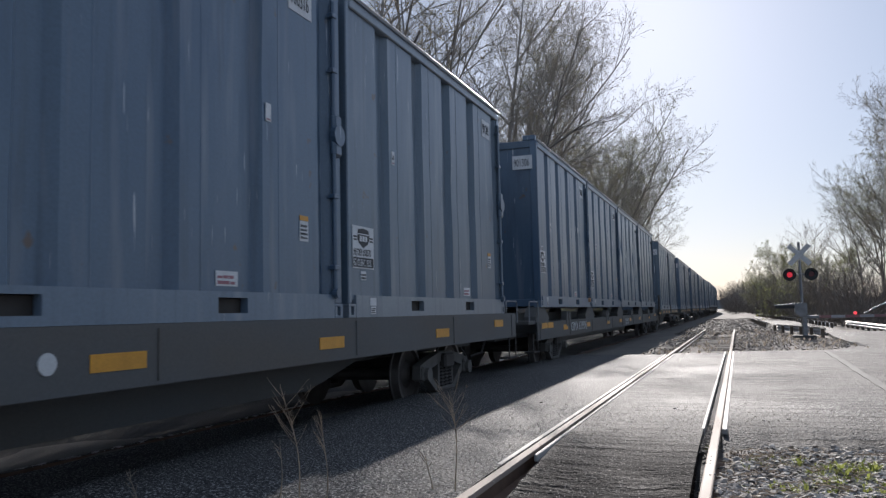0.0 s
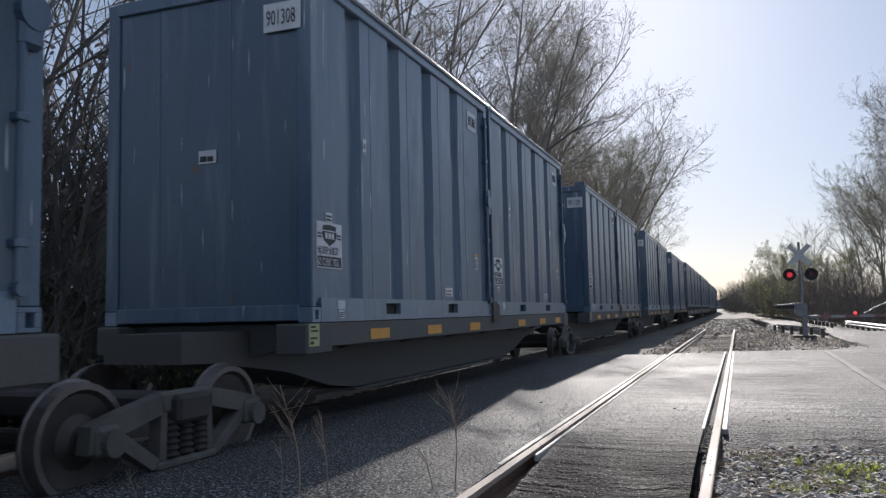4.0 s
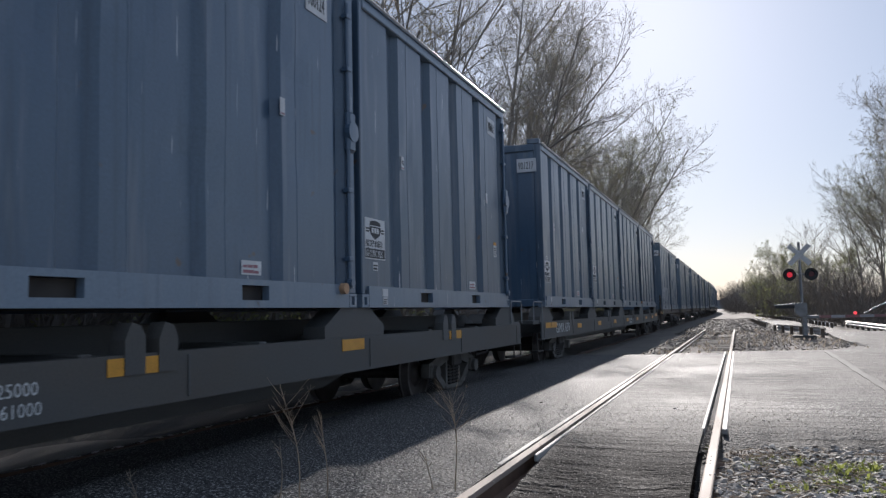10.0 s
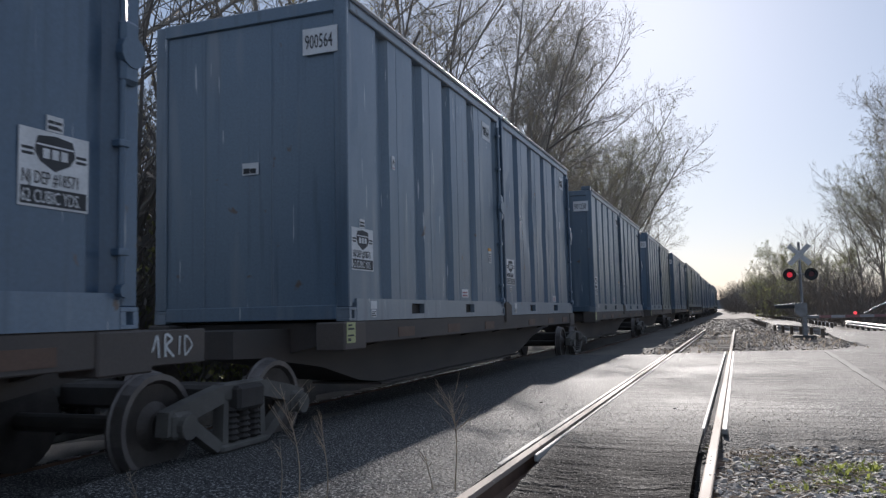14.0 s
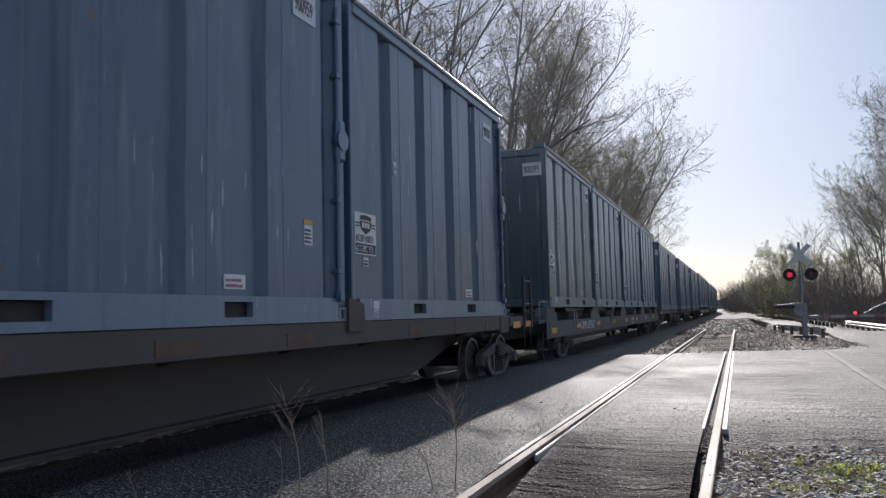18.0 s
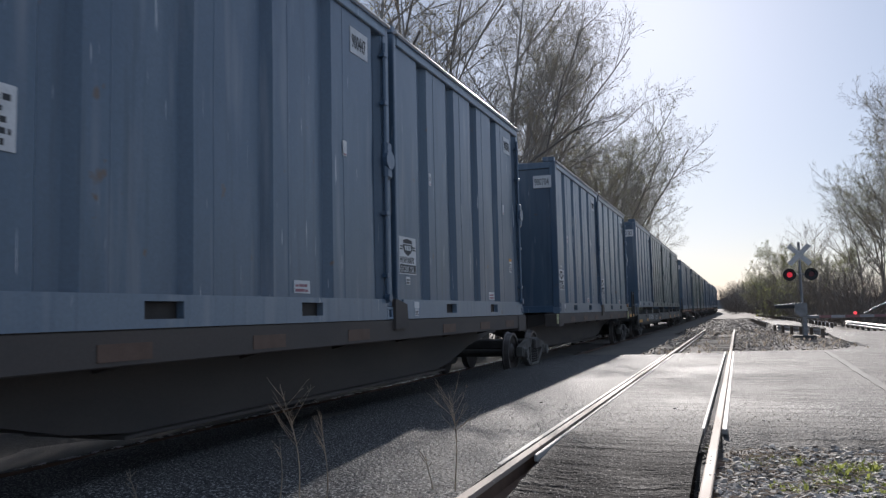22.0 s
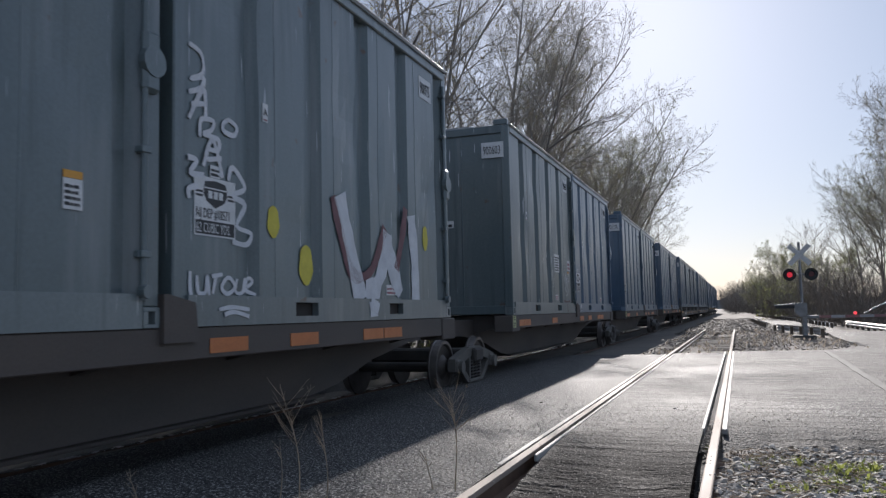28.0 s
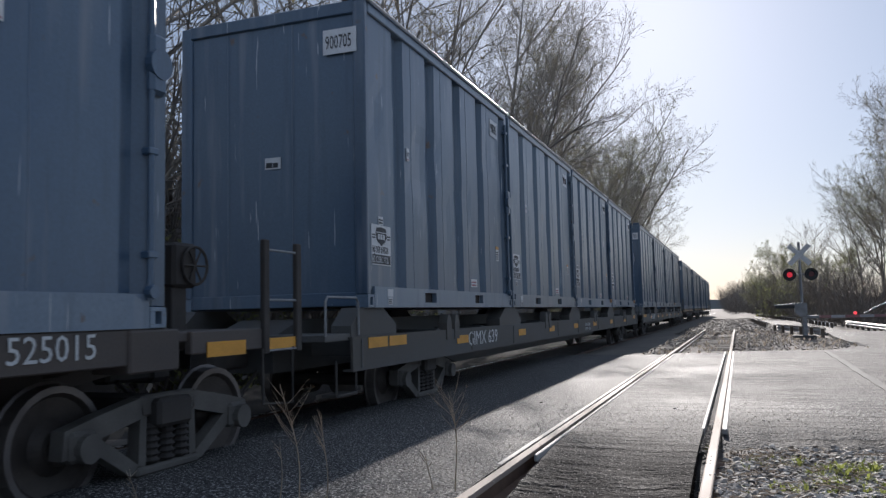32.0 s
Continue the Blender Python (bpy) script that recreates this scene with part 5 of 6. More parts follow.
spray(bubbles, [[(0.43, 0.21), (0.44, 0.11), (0.73, 0.05), (0.76, 0.19), (1.1, 0.27), (1.31, 0.03), (1.4, 0.19)], [(2.9, 0.17), (2.94, 0.07), (3.42, 0.07)], [(2.09, 0.17), (2.29, 0.22)]], SPRAY, "looping white spray-painted outlines", 0.03)
spray(tagged_one, [[(0.2, 2.23), (0.35, 2.19), (0.37, 2.04), (0.22, 1.95), (0.38, 2.0), (0.35, 1.91), (0.2, 1.84)], [(0.2, 1.63), (0.38, 1.91), (0.41, 1.69)], [(0.23, 1.75), (0.4, 1.79)], [(0.34, 1.51), (0.35, 1.65), (0.51, 1.67), (0.48, 1.59), (0.38, 1.54), (0.57, 1.53), (0.57, 1.44), (0.42, 1.43)], [(0.71, 1.73), (0.83, 1.69), (0.79, 1.61), (0.65, 1.62), (0.64, 1.68), (0.71, 1.73)]], SPRAY, "column of looping white spray paint", 0.026)
spray(tagged_one, [[(0.38, 1.28), (0.5, 1.52), (0.63, 1.22)], [(0.43, 1.34), (0.62, 1.38)], [(0.19, 1.32), (0.3, 1.31), (0.22, 1.2), (0.39, 1.21)], [(0.71, 1.21), (0.77, 1.33), (0.95, 1.18), (0.77, 1.09), (0.95, 1.03), (0.83, 0.84), (1.04, 0.79), (0.97, 0.69), (0.77, 0.7)], [(0.21, 1.0), (0.2, 1.07), (0.31, 1.11)]], SPRAY, "column of looping white spray paint", 0.026)
spray(tagged_one, [[(0.22, 0.43), (0.22, 0.3), (0.24, 0.23)], [(0.3, 0.4), (0.32, 0.27), (0.41, 0.27), (0.43, 0.4), (0.46, 0.24)], [(0.5, 0.26), (0.55, 0.41)], [(0.49, 0.4), (0.63, 0.42)], [(0.68, 0.39), (0.62, 0.31), (0.7, 0.26), (0.8, 0.32), (0.74, 0.39), (0.68, 0.39)], [(0.83, 0.39), (0.81, 0.28), (0.91, 0.28), (0.94, 0.4), (0.92, 0.27)], [(0.97, 0.32), (1.06, 0.37), (0.99, 0.4), (0.95, 0.3), (1.11, 0.26)], [(0.55, 0.13), (0.73, 0.15), (0.97, 0.13)], [(0.62, 0.09), (0.76, 0.11), (0.97, 0.07)]], SPRAY, "small white sprayed scribble", 0.02)
spray(tagged_one, [[(2.54, 1.32), (2.71, 0.94), (2.99, 0.51), (3.46, 0.58), (3.85, 1.1)], [(4.17, 0.61), (4.39, 1.1), (4.49, 1.42)]], SPRAY_RED, "dull red sprayed edge", 0.09)
spray(tagged_one, [[(2.7, 1.36), (2.86, 0.96), (3.18, 0.22)], [(3.4, 0.48), (3.45, 0.25), (3.46, 0.04)], [(3.92, 1.05), (3.78, 0.65), (3.56, 0.35), (3.47, 0.11)], [(3.92, 1.0), (4.07, 0.61), (4.28, 0.31)], [(4.67, 1.34), (4.77, 0.7), (4.78, 0.02)]], SPRAY, "broad white spray-painted zigzag", 0.15)
for a, b, rx, rz in ((1.4, 0.93, 0.1, 0.15), (1.98, 0.56, 0.13, 0.2), (5.16, 1.08, 0.09, 0.17)):
    rim = [(rx * math.cos(k * math.pi / 12) * (1 + 0.08 * math.sin(5 * k)), rz * math.sin(k * math.pi / 12)) for k in range(24)]
    part("graffiti", Shape().extrude(rim, "z", 0.0, 0.002).mesh("graffiti", SPRAY_YELLOW), tagged_one, "yellow sprayed spot", Matrix.Translation((FACE + 0.005, a - CL / 2, b)) @ ON_SIDE)
spray(riding(113.1), [[(0.32, 0.3), (0.42, 0.75), (0.5, 0.96), (0.6, 0.7), (0.74, 0.28), (0.32, 0.3)], [(0.49, 0.6), (0.57, 0.6), (0.54, 0.48), (0.47, 0.52), (0.49, 0.6)], [(0.42, 0.42), (0.53, 0.36), (0.64, 0.42)], [(1.15, 0.35), (1.18, 0.55)], [(1.3, 0.33), (1.33, 0.55), (1.45, 0.45)], [(2.2, 0.35), (2.3, 0.5), (2.4, 0.38), (2.5, 0.5)]], SPRAY, "small sprayed triangle and marks", 0.018)
spray(riding(231.5), [[(0.5, 0.06), (0.7, 0.2), (0.85, 0.06), (1.0, 0.2), (1.15, 0.08)], [(1.3, 0.2), (1.45, 0.55), (1.5, 0.2), (1.6, 0.05)], [(1.75, 0.25), (1.9, 0.08), (2.0, 0.3)]], SPRAY_PALE, "faint pale scribble along the bottom", 0.018)
for q, a in ((231.5, 0.27), (256.5, 0.03)):
    part("corner_mark", Shape().extrude([(a, 0.25), (a, 0.52), (a + 0.09, 0.42), (a + 0.22, 0.25)], "z", 0.0, 0.004).mesh("corner_mark", SPRAY_YELLOW), riding(q), "yellow corner triangle", Matrix.Translation((FACE + 0.003, -CL / 2, 0)) @ ON_SIDE)
spray(riding(391.3), [[(4.75, 0.95), (4.9, 0.72), (4.98, 0.95), (5.05, 0.7), (4.9, 0.6)], [(4.85, 0.6), (5.02, 0.52), (5.16, 0.66), (5.05, 0.8), (5.2, 0.86)], [(5.0, 0.42), (5.18, 0.47), (5.28, 0.6)], [(3.45, 0.75), (3.52, 1.0)], [(3.42, 1.12), (3.5, 1.3)], [(3.6, 0.6), (3.64, 0.8)], [(2.6, 1.1), (2.66, 1.22)], [(2.95, 1.25), (3.02, 1.36)]], SPRAY, "scratched white scribble", 0.013)
spray(riding(391.3), [[(4.75, 0.3), (5.1, 0.27), (5.45, 0.3)], [(5.0, 0.29), (5.02, 0.1), (5.04, 0.02)]], SPRAY_RED, "dull red sprayed line", 0.02)


# ---- things beside the track ----
def crossing_signal(x, y, z):
    """Crossing signal: mast on a concrete base, crossbuck, two lamps on round backgrounds, relay box."""
    ob = new("crossing_signal")
    ob.location = (x, y, z)
    tagged(ob, "grey crossing signal mast with crossbuck and two red lamps", "signal")
    part("mast", Shape().tube([(0, 0, 0), (0, 0, 3.95)], 0.055, 12).mesh("mast", MAST_PAINT, False), ob)
    part("base", Shape().extrude([(-0.45, -0.35), (0.45, -0.35), (0.4, 0.35), (-0.4, 0.35)], "z", -0.3, 0.1).mesh("base", BASE_DARK), ob, "dark concrete base")
    part("box", Shape().extrude([(-0.3, 1.42), (-0.3, 1.02), (-0.08, 0.86), (0.17, 0.86), (0.17, 1.42)], "y", -0.32, -0.08).mesh("box", MAST_PAINT), ob, "grey gate machine box")
    for a in (45, -45):
        m = Shape().box(-0.56, 0.56, -0.012, 0.012, -0.1, 0.1, 0.004).mesh("board", BOARD_PALE)
        part("board", m, ob, "crossbuck board seen from behind", pose(0, -0.09 if a > 0 else -0.118, 3.42, 0, a, 0))
    part("pedestal", Shape().box(-0.03, 0.14, -0.28, -0.1, 0.08, 0.87, 0.02).mesh("pedestal", MAST_PAINT), ob, "grey pedestal under the gate machine")
    part("arm", Shape().tube([(-0.4, -0.08, 2.6), (0.4, -0.08, 2.6)], 0.03, 8).mesh("arm", MAST_PAINT), ob)
    for sx in (-1, 1):
        lamp = part("lamp", Shape().disc((0, 0, 0), (0, 1, 0), 0.255, 0.012, 28).mesh("lamp", SIGNAL_BLACK), ob, "black round lamp background", Matrix.Translation((sx * 0.41, -0.1, 2.6)))
        part("lens", Shape().disc((0, -0.05, 0), (0, 1, 0), 0.11, 0.04, 20).mesh("lens", LENS_LIT if sx < 0 else LENS_DIM), lamp, "lit red lens" if sx < 0 else "dark red unlit lens")
        hood = [(0.18 * math.cos(t), -0.2, 0.18 * math.sin(t)) for t in [math.pi * k / 8 for k in range(9)]]
        s = Shape()
        for (ax, ay, az), (bx, by, bz) in zip(hood, hood[1:]):
            s.add([(ax, ay, az), (bx, by, bz), (bx, -0.01, bz), (ax, -0.01, az), (ax * 0.95, ay, az * 0.95), (bx * 0.95, by, bz * 0.95), (bx * 0.95, -0.01, bz * 0.95), (ax * 0.95, -0.01, az * 0.95)],
                  [(0, 1, 2, 3), (7, 6, 5, 4), (0, 4, 5, 1)])
        part("hood", s.mesh("hood", SIGNAL_BLACK), lamp)
    return ob


crossing_signal(2.46, 35.8, -0.18)


def gate_arm(x0, x1, y, z, post=True):
    ob = new("crossing_gate")
    tagged(ob, "lowered crossing gate arm with red and white stripes and small lamps", "gate")
    n = 12
    for k in range(n):
        a, b = x0 + (x1 - x0) * k / n, x0 + (x1 - x0) * (k + 1) / n
        part("stripe", Shape().box(a, b, y - 0.02, y + 0.02, z - 0.055, z + 0.055, 0.004).mesh("stripe", STRIPE_WHITE if k % 2 else STRIPE_RED), ob)
    for q in (0.225, 0.97):
        xx = x0 + (x1 - x0) * q
        part("lamp", Shape().disc((xx, y - 0.04, z + 0.13), (0, 1, 0), 0.06, 0.05, 14).mesh("lamp", LAMP_LIT), ob, "small lit red lamp")
    part("counterweight", Shape().box(x0 - 1.62, x0 - 0.8, y - 0.86, y - 0.8, z + 0.37, z + 0.5, 0.01).mesh("counterweight", SIGNAL_BLACK), ob, "dark counterweight")
    # pale colour here draws the sunlit line on top of the dark counterweight
    part("counter_arm", Shape().tube([(x0 - 1.66, y - 0.83, z + 0.51), (x0 - 0.6, y - 0.83, z + 0.58)], 0.022, 8).mesh("counter_arm", GALV), ob, "counterweight arm, pale to draw its sunlit top line")
    part("brace", Shape().tube([(x0 + 1.75, y, z + 0.1), (x0 + 3.2, y, z + 0.85)], 0.03, 8).mesh("brace", MAST_PAINT), ob, "slanting grey brace")
    part("hinge", Shape().box(x0 - 0.5, x0 + 0.02, y - 0.72, y + 0.03, z - 0.06, z + 0.07, 0.02).mesh("hinge", MAST_PAINT), ob, "grey hinge of the arm at its machine")
    return ob


gate_arm(3.05, 9.4, 36.4, 0.66)


def guardrail(pts, label):
    """A W-beam on posts along a polyline (x, y, ground height)."""
    ob = new("guardrail")
    tagged(ob, label, "guardrail", "guardrails along the road")
    prof = [(-0.02, 0.42), (0.05, 0.47), (0.05, 0.52), (-0.02, 0.57), (0.05, 0.62), (0.05, 0.67), (-0.02, 0.72), (-0.035, 0.72), (0.03, 0.67), (0.03, 0.63), (-0.035, 0.57), (0.03, 0.51), (0.03, 0.48), (-0.035, 0.42)]
    n = len(prof)
    for (ax, ay, az), (bx, by, bz) in zip(pts, pts[1:]):
        d = Vector((bx - ax, by - ay, 0)).normalized()
        nn = Vector((d.y, -d.x, 0))
        vs = [(ax + nn.x * p, ay + nn.y * p, az + q) for p, q in prof] + [(bx + nn.x * p, by + nn.y * p, bz + q) for p, q in prof]
        fs = [(i, (i + 1) % n, n + (i + 1) % n, n + i) for i in range(n)]
        part("beam", Shape().add(vs, fs).mesh("beam", GALV), ob, "pale galvanised beam")
        ln = math.hypot(bx - ax, by - ay)
        for k in range(max(1, round(ln / 1.9)) + 1):
            t = k / max(1, round(ln / 1.9))
            px, py, pz = ax + (bx - ax) * t - nn.x * 0.1, ay + (by - ay) * t - nn.y * 0.1, az + (bz - az) * t
            part("post", Shape().box(px - 0.075, px + 0.075, py - 0.09, py + 0.09, pz - 0.5, pz + 0.68, 0.01).mesh("post", POST_WOOD), ob, "dark timber post")
    return ob


guardrail([(3.5, 38.5, -0.57), (1.9, 47.0, -0.57)], "short galvanised guardrail on dark timber posts beside the tracks")
guardrail([(1.6, 54.0, -0.57), (1.0, 73.6, -0.57)], "galvanised guardrail on dark timber posts beside the tracks")
guardrail([(5.6, 56.0, -0.7), (4.7, 83.0, -0.7), (2.4, 120.0, -0.7)], "galvanised guardrail on the far side of the road")
guardrail([(6.9, 61.0, -0.7), (7.2, 47.0, -0.7), (7.9, 40.0, -0.7)], "galvanised guardrail beyond the bend of the road")


# ---- plants ----
class Wood:
    """Vertices and faces of branches, gathered fast."""

    def __init__(self, seed):
        self.s, self.r, self.leaf, self.buds = Shape(), random.Random(seed), Shape(), 1

    def limb(self, p, d, ln, r0, r1, n, sides, bend, up):
        pts, rad = [p.copy()], [r0]
        for k in range(n):
            d = (d + Vector((self.r.gauss(0, bend), self.r.gauss(0, bend), self.r.gauss(0, bend) + up))).normalized()
            p = p + d * (ln / n)
            pts.append(p.copy())
            rad.append(r0 + (r1 - r0) * (k + 1) / n)
        if n == 2 and sides == 3:
            self.s.tube([pts[0], pts[-1]], [rad[0], rad[-1]], 3, 0, False)
        else:
            self.s.tube(pts, rad, sides, 0, False)
        return pts, d

    def grow(self, pts, level, ln, r, plan):
        if level >= len(plan):
            return
        count, ratio, spread, n, sides, bend, up, start = plan[level]
        m = len(pts) - 1
        for k in range(count):
            t = start + (1 - start) * (k + self.r.random()) / count
            i = min(int(t * m), m - 1)
            f = t * m - i
            p = pts[i].lerp(pts[i + 1], f)
            d = (pts[i + 1] - pts[i]).normalized()
            a = d.orthogonal().normalized()
            a.rotate(Matrix.Rotation(self.r.uniform(0, 2 * math.pi), 3, d))
            dd = (d * math.cos(spread) + a * math.sin(spread) + Vector((0, 0, 0.12))).normalized()
            l2 = ln * ratio * (1.15 - 0.55 * t) * self.r.uniform(0.7, 1.2)
            r2 = max(r * (0.62 - 0.3 * t) * (0.8 if level else 0.75), 0.0045)
            q, _ = self.limb(p, dd, l2, r2, max(r2 * 0.35, 0.003), n, sides, bend, up)
            self.grow(q, level + 1, l2, r2, plan)
            if level == len(plan) - 1:
                for b in range(self.buds):
                    c = q[-1] if b == 0 else q[0].lerp(q[-1], self.r.uniform(0.3, 1.0))
                    w = self.r.uniform(0.02, 0.05)
                    e, g = Vector((self.r.uniform(-1, 1), self.r.uniform(-1, 1), self.r.uniform(-1, 1))) * w, Vector((self.r.uniform(-1, 1), self.r.uniform(-1, 1), self.r.uniform(-1, 1))) * w
                    self.leaf.add([tuple(c), tuple(c + e), tuple(c + e + g), tuple(c + g)], [(0, 1, 2, 3)])


def fast_mesh(s, name, mat):
    me = bpy.data.meshes.new(name)
    me.from_pydata(s.v, [], s.f)
    me.materials.append(mat)
    return me


def tree_kit(seed, height, girth, plan, lean=0.0, buds=BUD, count=1):
    w = Wood(seed)
    w.buds = count
    pts, _ = w.limb(Vector((0, 0, -0.3)), Vector((lean, 0.0, 1)).normalized(), height, girth, girth * 0.12, 12, 8, 0.035, 0.02)
    trunk = fast_mesh(w.s, "trunk", BARK)
    w.s = Shape()
    w.grow(pts, 0, height, girth, plan)
    return trunk, fast_mesh(w.s, "crown", TWIG), fast_mesh(w.leaf, "foliage", buds)


TALL = ((15, 0.46, 0.82, 7, 5, 0.06, 0.035, 0.2), (9, 0.46, 0.72, 4, 4, 0.09, 0.02, 0.12), (8, 0.46, 0.72, 2, 3, 0.1, 0.005, 0.12), (6, 0.6, 0.65, 2, 3, 0.12, 0.0, 0.1))
SLIM = ((12, 0.4, 0.75, 5, 4, 0.06, 0.04, 0.25), (7, 0.45, 0.68, 3, 3, 0.08, 0.02, 0.15), (6, 0.5, 0.65, 2, 3, 0.1, 0.0, 0.2))
ROUND = ((12, 1.0, 0.8, 7, 5, 0.06, 0.025, 0.3), (10, 0.44, 0.74, 4, 4, 0.09, 0.01, 0.12), (8, 0.44, 0.72, 2, 3, 0.1, 0.0, 0.12), (7, 0.6, 0.68, 2, 3, 0.12, 0.0, 0.1))
KINDS = [tree_kit(31, 18, 0.15, TALL), tree_kit(32, 19, 0.17, TALL, 0.12), tree_kit(33, 16, 0.13, TALL, -0.04), tree_kit(34, 15, 0.11, SLIM), tree_kit(35, 12, 0.09, SLIM, 0.08), tree_kit(36, 9.5, 0.2, ROUND, 0.04, LEAF, 2), tree_kit(37, 6.0, 0.16, ROUND, 0.0, LEAF, 4)]


def tree(kind, x, y, z, scale=1.0, turn=0.0, label="bare grey deciduous tree just budding beside the railway", group="trees along the railway"):
    ob = new("tree")
    ob.matrix_basis = pose(x, y, z, 0, 0, turn)
    ob.scale = (scale, scale, scale)
    tagged(ob, label, "tree", group)
    t, l, b = KINDS[kind]
    part("trunk", t, ob), part("crown", l, ob), part("foliage", b, ob, "small yellow-green buds")
    return ob


# woods behind the train, nearest rows first
for kind, x, y, s, a in ((1, -10.8, 34.0, 1.0, 50), (0, -11.8, 25.0, 1.05, 80), (2, -11.5, 41.0, 1.1, 200), (5, -9.6, 66.0, 1.3, 255), (0, -11.2, 49.0, 0.92, 300), (3, -11.0, 20.0, 1.2, 30),
                         (1, -13.5, 45.0, 1.0, 30), (3, -10.0, 16.0, 1.1, 90), (5, -10.6, 58.0, 1.05, 10), (5, -9.6, 62.5, 1.12, 75), (5, -11.5, 80.0, 1.2, 200), (5, -11.0, 92.0, 0.95, 300), (2, -12.0, 12.0, 1.0, 220), (3, -10.5, 7.0, 1.0, 150), (2, -12.5, 55.0, 1.05, 75), (0, -12.6, 31.0, 1.05, 250), (3, -11.0, 28.0, 1.15, 200), (3, -11.6, 37.0, 1.2, 10)):
    tree(kind, x, y, -0.6, s, a)
rw = random.Random(77)
for k in range(24):
    y = rw.uniform(-4, 62)
    tree(rw.choice((3, 4, 3, 4, 3)) if k > 1 else 0, rw.uniform(-30, -14), y, -0.7, rw.uniform(0.9, 1.25), rw.uniform(0, 360), "bare grey tree in the wood behind the tracks", "trees of the wood")

for k in range(6):
    tree(rw.choice((3, 4)), rw.uniform(-24, -9.5), rw.uniform(-34, -5), -0.7, rw.uniform(1.0, 1.3), rw.uniform(0, 360), "bare grey tree in the wood behind the tracks", "trees of the wood")

# trees and scrub on the open side
for kind, x, y, s, a in ((1, 13.8, 59.0, 0.8, 15), (0, 14.0, 58.0, 0.9, 140), (0, 14.0, 64.0, 0.85, 40), (1, 16.6, 74.0, 0.95, 120), (2, 13.6, 68.0, 0.8, 200), (3, 10.6, 78.0, 0.85, 0), (3, 16.5, 82.0, 1.1, 260), (4, 11.5, 90.0, 1.0, 10), (3, 18.5, 70.0, 1.05, 33),
                         (3, 7.4, 92.0, 0.68, 140), (4, 6.2, 110.0, 0.75, 60), (3, 21.0, 96.0, 1.2, 75), (4, 5.4, 125.0, 0.8, 200), (3, 8.8, 115.0, 0.8, 310), (4, 7.2, 84.0, 0.7, 20), (4, 8.6, 100.0, 0.8, 90),
                         (4, 5.0, 140.0, 0.75, 50), (3, 6.5, 150.0, 0.75, 10), (6, 6.3, 110.0, 1.1, 40), (6, 4.2, 136.0, 0.8, 140), (5, 12.4, 66.0, 0.95, 70), (0, 12.2, 60.5, 0.8, 100), (5, 14.2, 73.0, 1.0, 200), (5, 13.0, 84.0, 1.0, 20), (6, 11.2, 100.0, 1.0, 250), (6, 8.8, 104.0, 0.75, 300), (6, 3.4, 132.0, 0.7, 20), (6, 4.6, 150.0, 0.95, 110), (6, 2.6, 165.0, 0.65, 200)):
    tree(kind, x, y, -0.7, s, a, "bare tree with fine twigs beyond the road", "trees beyond the road")


def bush_kit(seed, leafy, stems=24):
    w = Wood(seed)
    for k in range(stems):
        a = w.r.uniform(0, 2 * math.pi)
        p = Vector((math.cos(a), math.sin(a), 0)) * w.r.uniform(0, 1.1)
        d = Vector((math.cos(a) * 0.5, math.sin(a) * 0.5, 1.0)).normalized()
        pts, _ = w.limb(p, d, w.r.uniform(1.8, 3.6), 0.03, 0.008, 5, 3, 0.12, 0.03)
        w.grow(pts, 0, 2.6, 0.03, ((7, 0.4, 0.7, 2, 3, 0.15, 0.03, 0.15), (4, 0.5, 0.7, 1, 3, 0.15, 0.0, 0.2)))
    lf = Shape()
    for k in range(1500 if leafy else 450):
        a, q = w.r.uniform(0, 2 * math.pi), w.r.random() ** 0.5
        c = Vector((math.cos(a) * q * 2.0, math.sin(a) * q * 2.0, w.r.uniform(0.1, 3.4) * (1.05 - 0.45 * q)))
        e, g = [Vector((w.r.uniform(-1, 1), w.r.uniform(-1, 1), w.r.uniform(-1, 1))) * (0.07 if leafy else 0.04) for _ in range(2)]
        lf.add([tuple(c), tuple(c + e), tuple(c + e + g), tuple(c + g)], [(0, 1, 2, 3)])
    return fast_mesh(w.s, "thicket", SCRUB), fast_mesh(lf, "foliage", LEAF if leafy else SCRUB)


BUSHES = [bush_kit(61, False), bush_kit(62, False), bush_kit(63, True), bush_kit(64, False, 10)]


def bush(kind, x, y, z, s, a):
    ob = new("bush")
    ob.matrix_basis = pose(x, y, z, 0, 0, a)
    ob.scale = (s, s, s)
    tagged(ob, "yellow-green bush coming into leaf" if kind == 2 else "tangled brown leafless bush", "bush", "scrub beside the railway")
    part("thicket", BUSHES[kind][0], ob), part("foliage", BUSHES[kind][1], ob)


for k in range(46):
    y = 62 + 140 * (k / 46) ** 1.3
    bush(rw.choice((0, 1, 3, 1, 0, 3)), 0.047 * y + rw.uniform(0.3, 6.0) + (2.6 if y < 80 else 0), y, -0.7, rw.uniform(1.2, 2.3) * (0.72 if y < 80 else 1), rw.uniform(0, 360))
bush(2, 4.6, 92, -0.6, 1.5, 40)
for k in range(22):
    bush(3, rw.uniform(-24, -12.5), -2 + 1.7 * k, -0.7, rw.uniform(1.9, 2.8), rw.uniform(0, 360))
for k in range(34):
    y = 150 + 150 * (k / 34)
    off = rw.uniform(0.0, 8.0)
    bush(k % 2, off - 0.012 * y + 0.8, y, -0.7, (1.55 + 0.09 * min(off, 6.0)) * y / 190 * rw.uniform(0.9, 1.1), rw.uniform(0, 360))
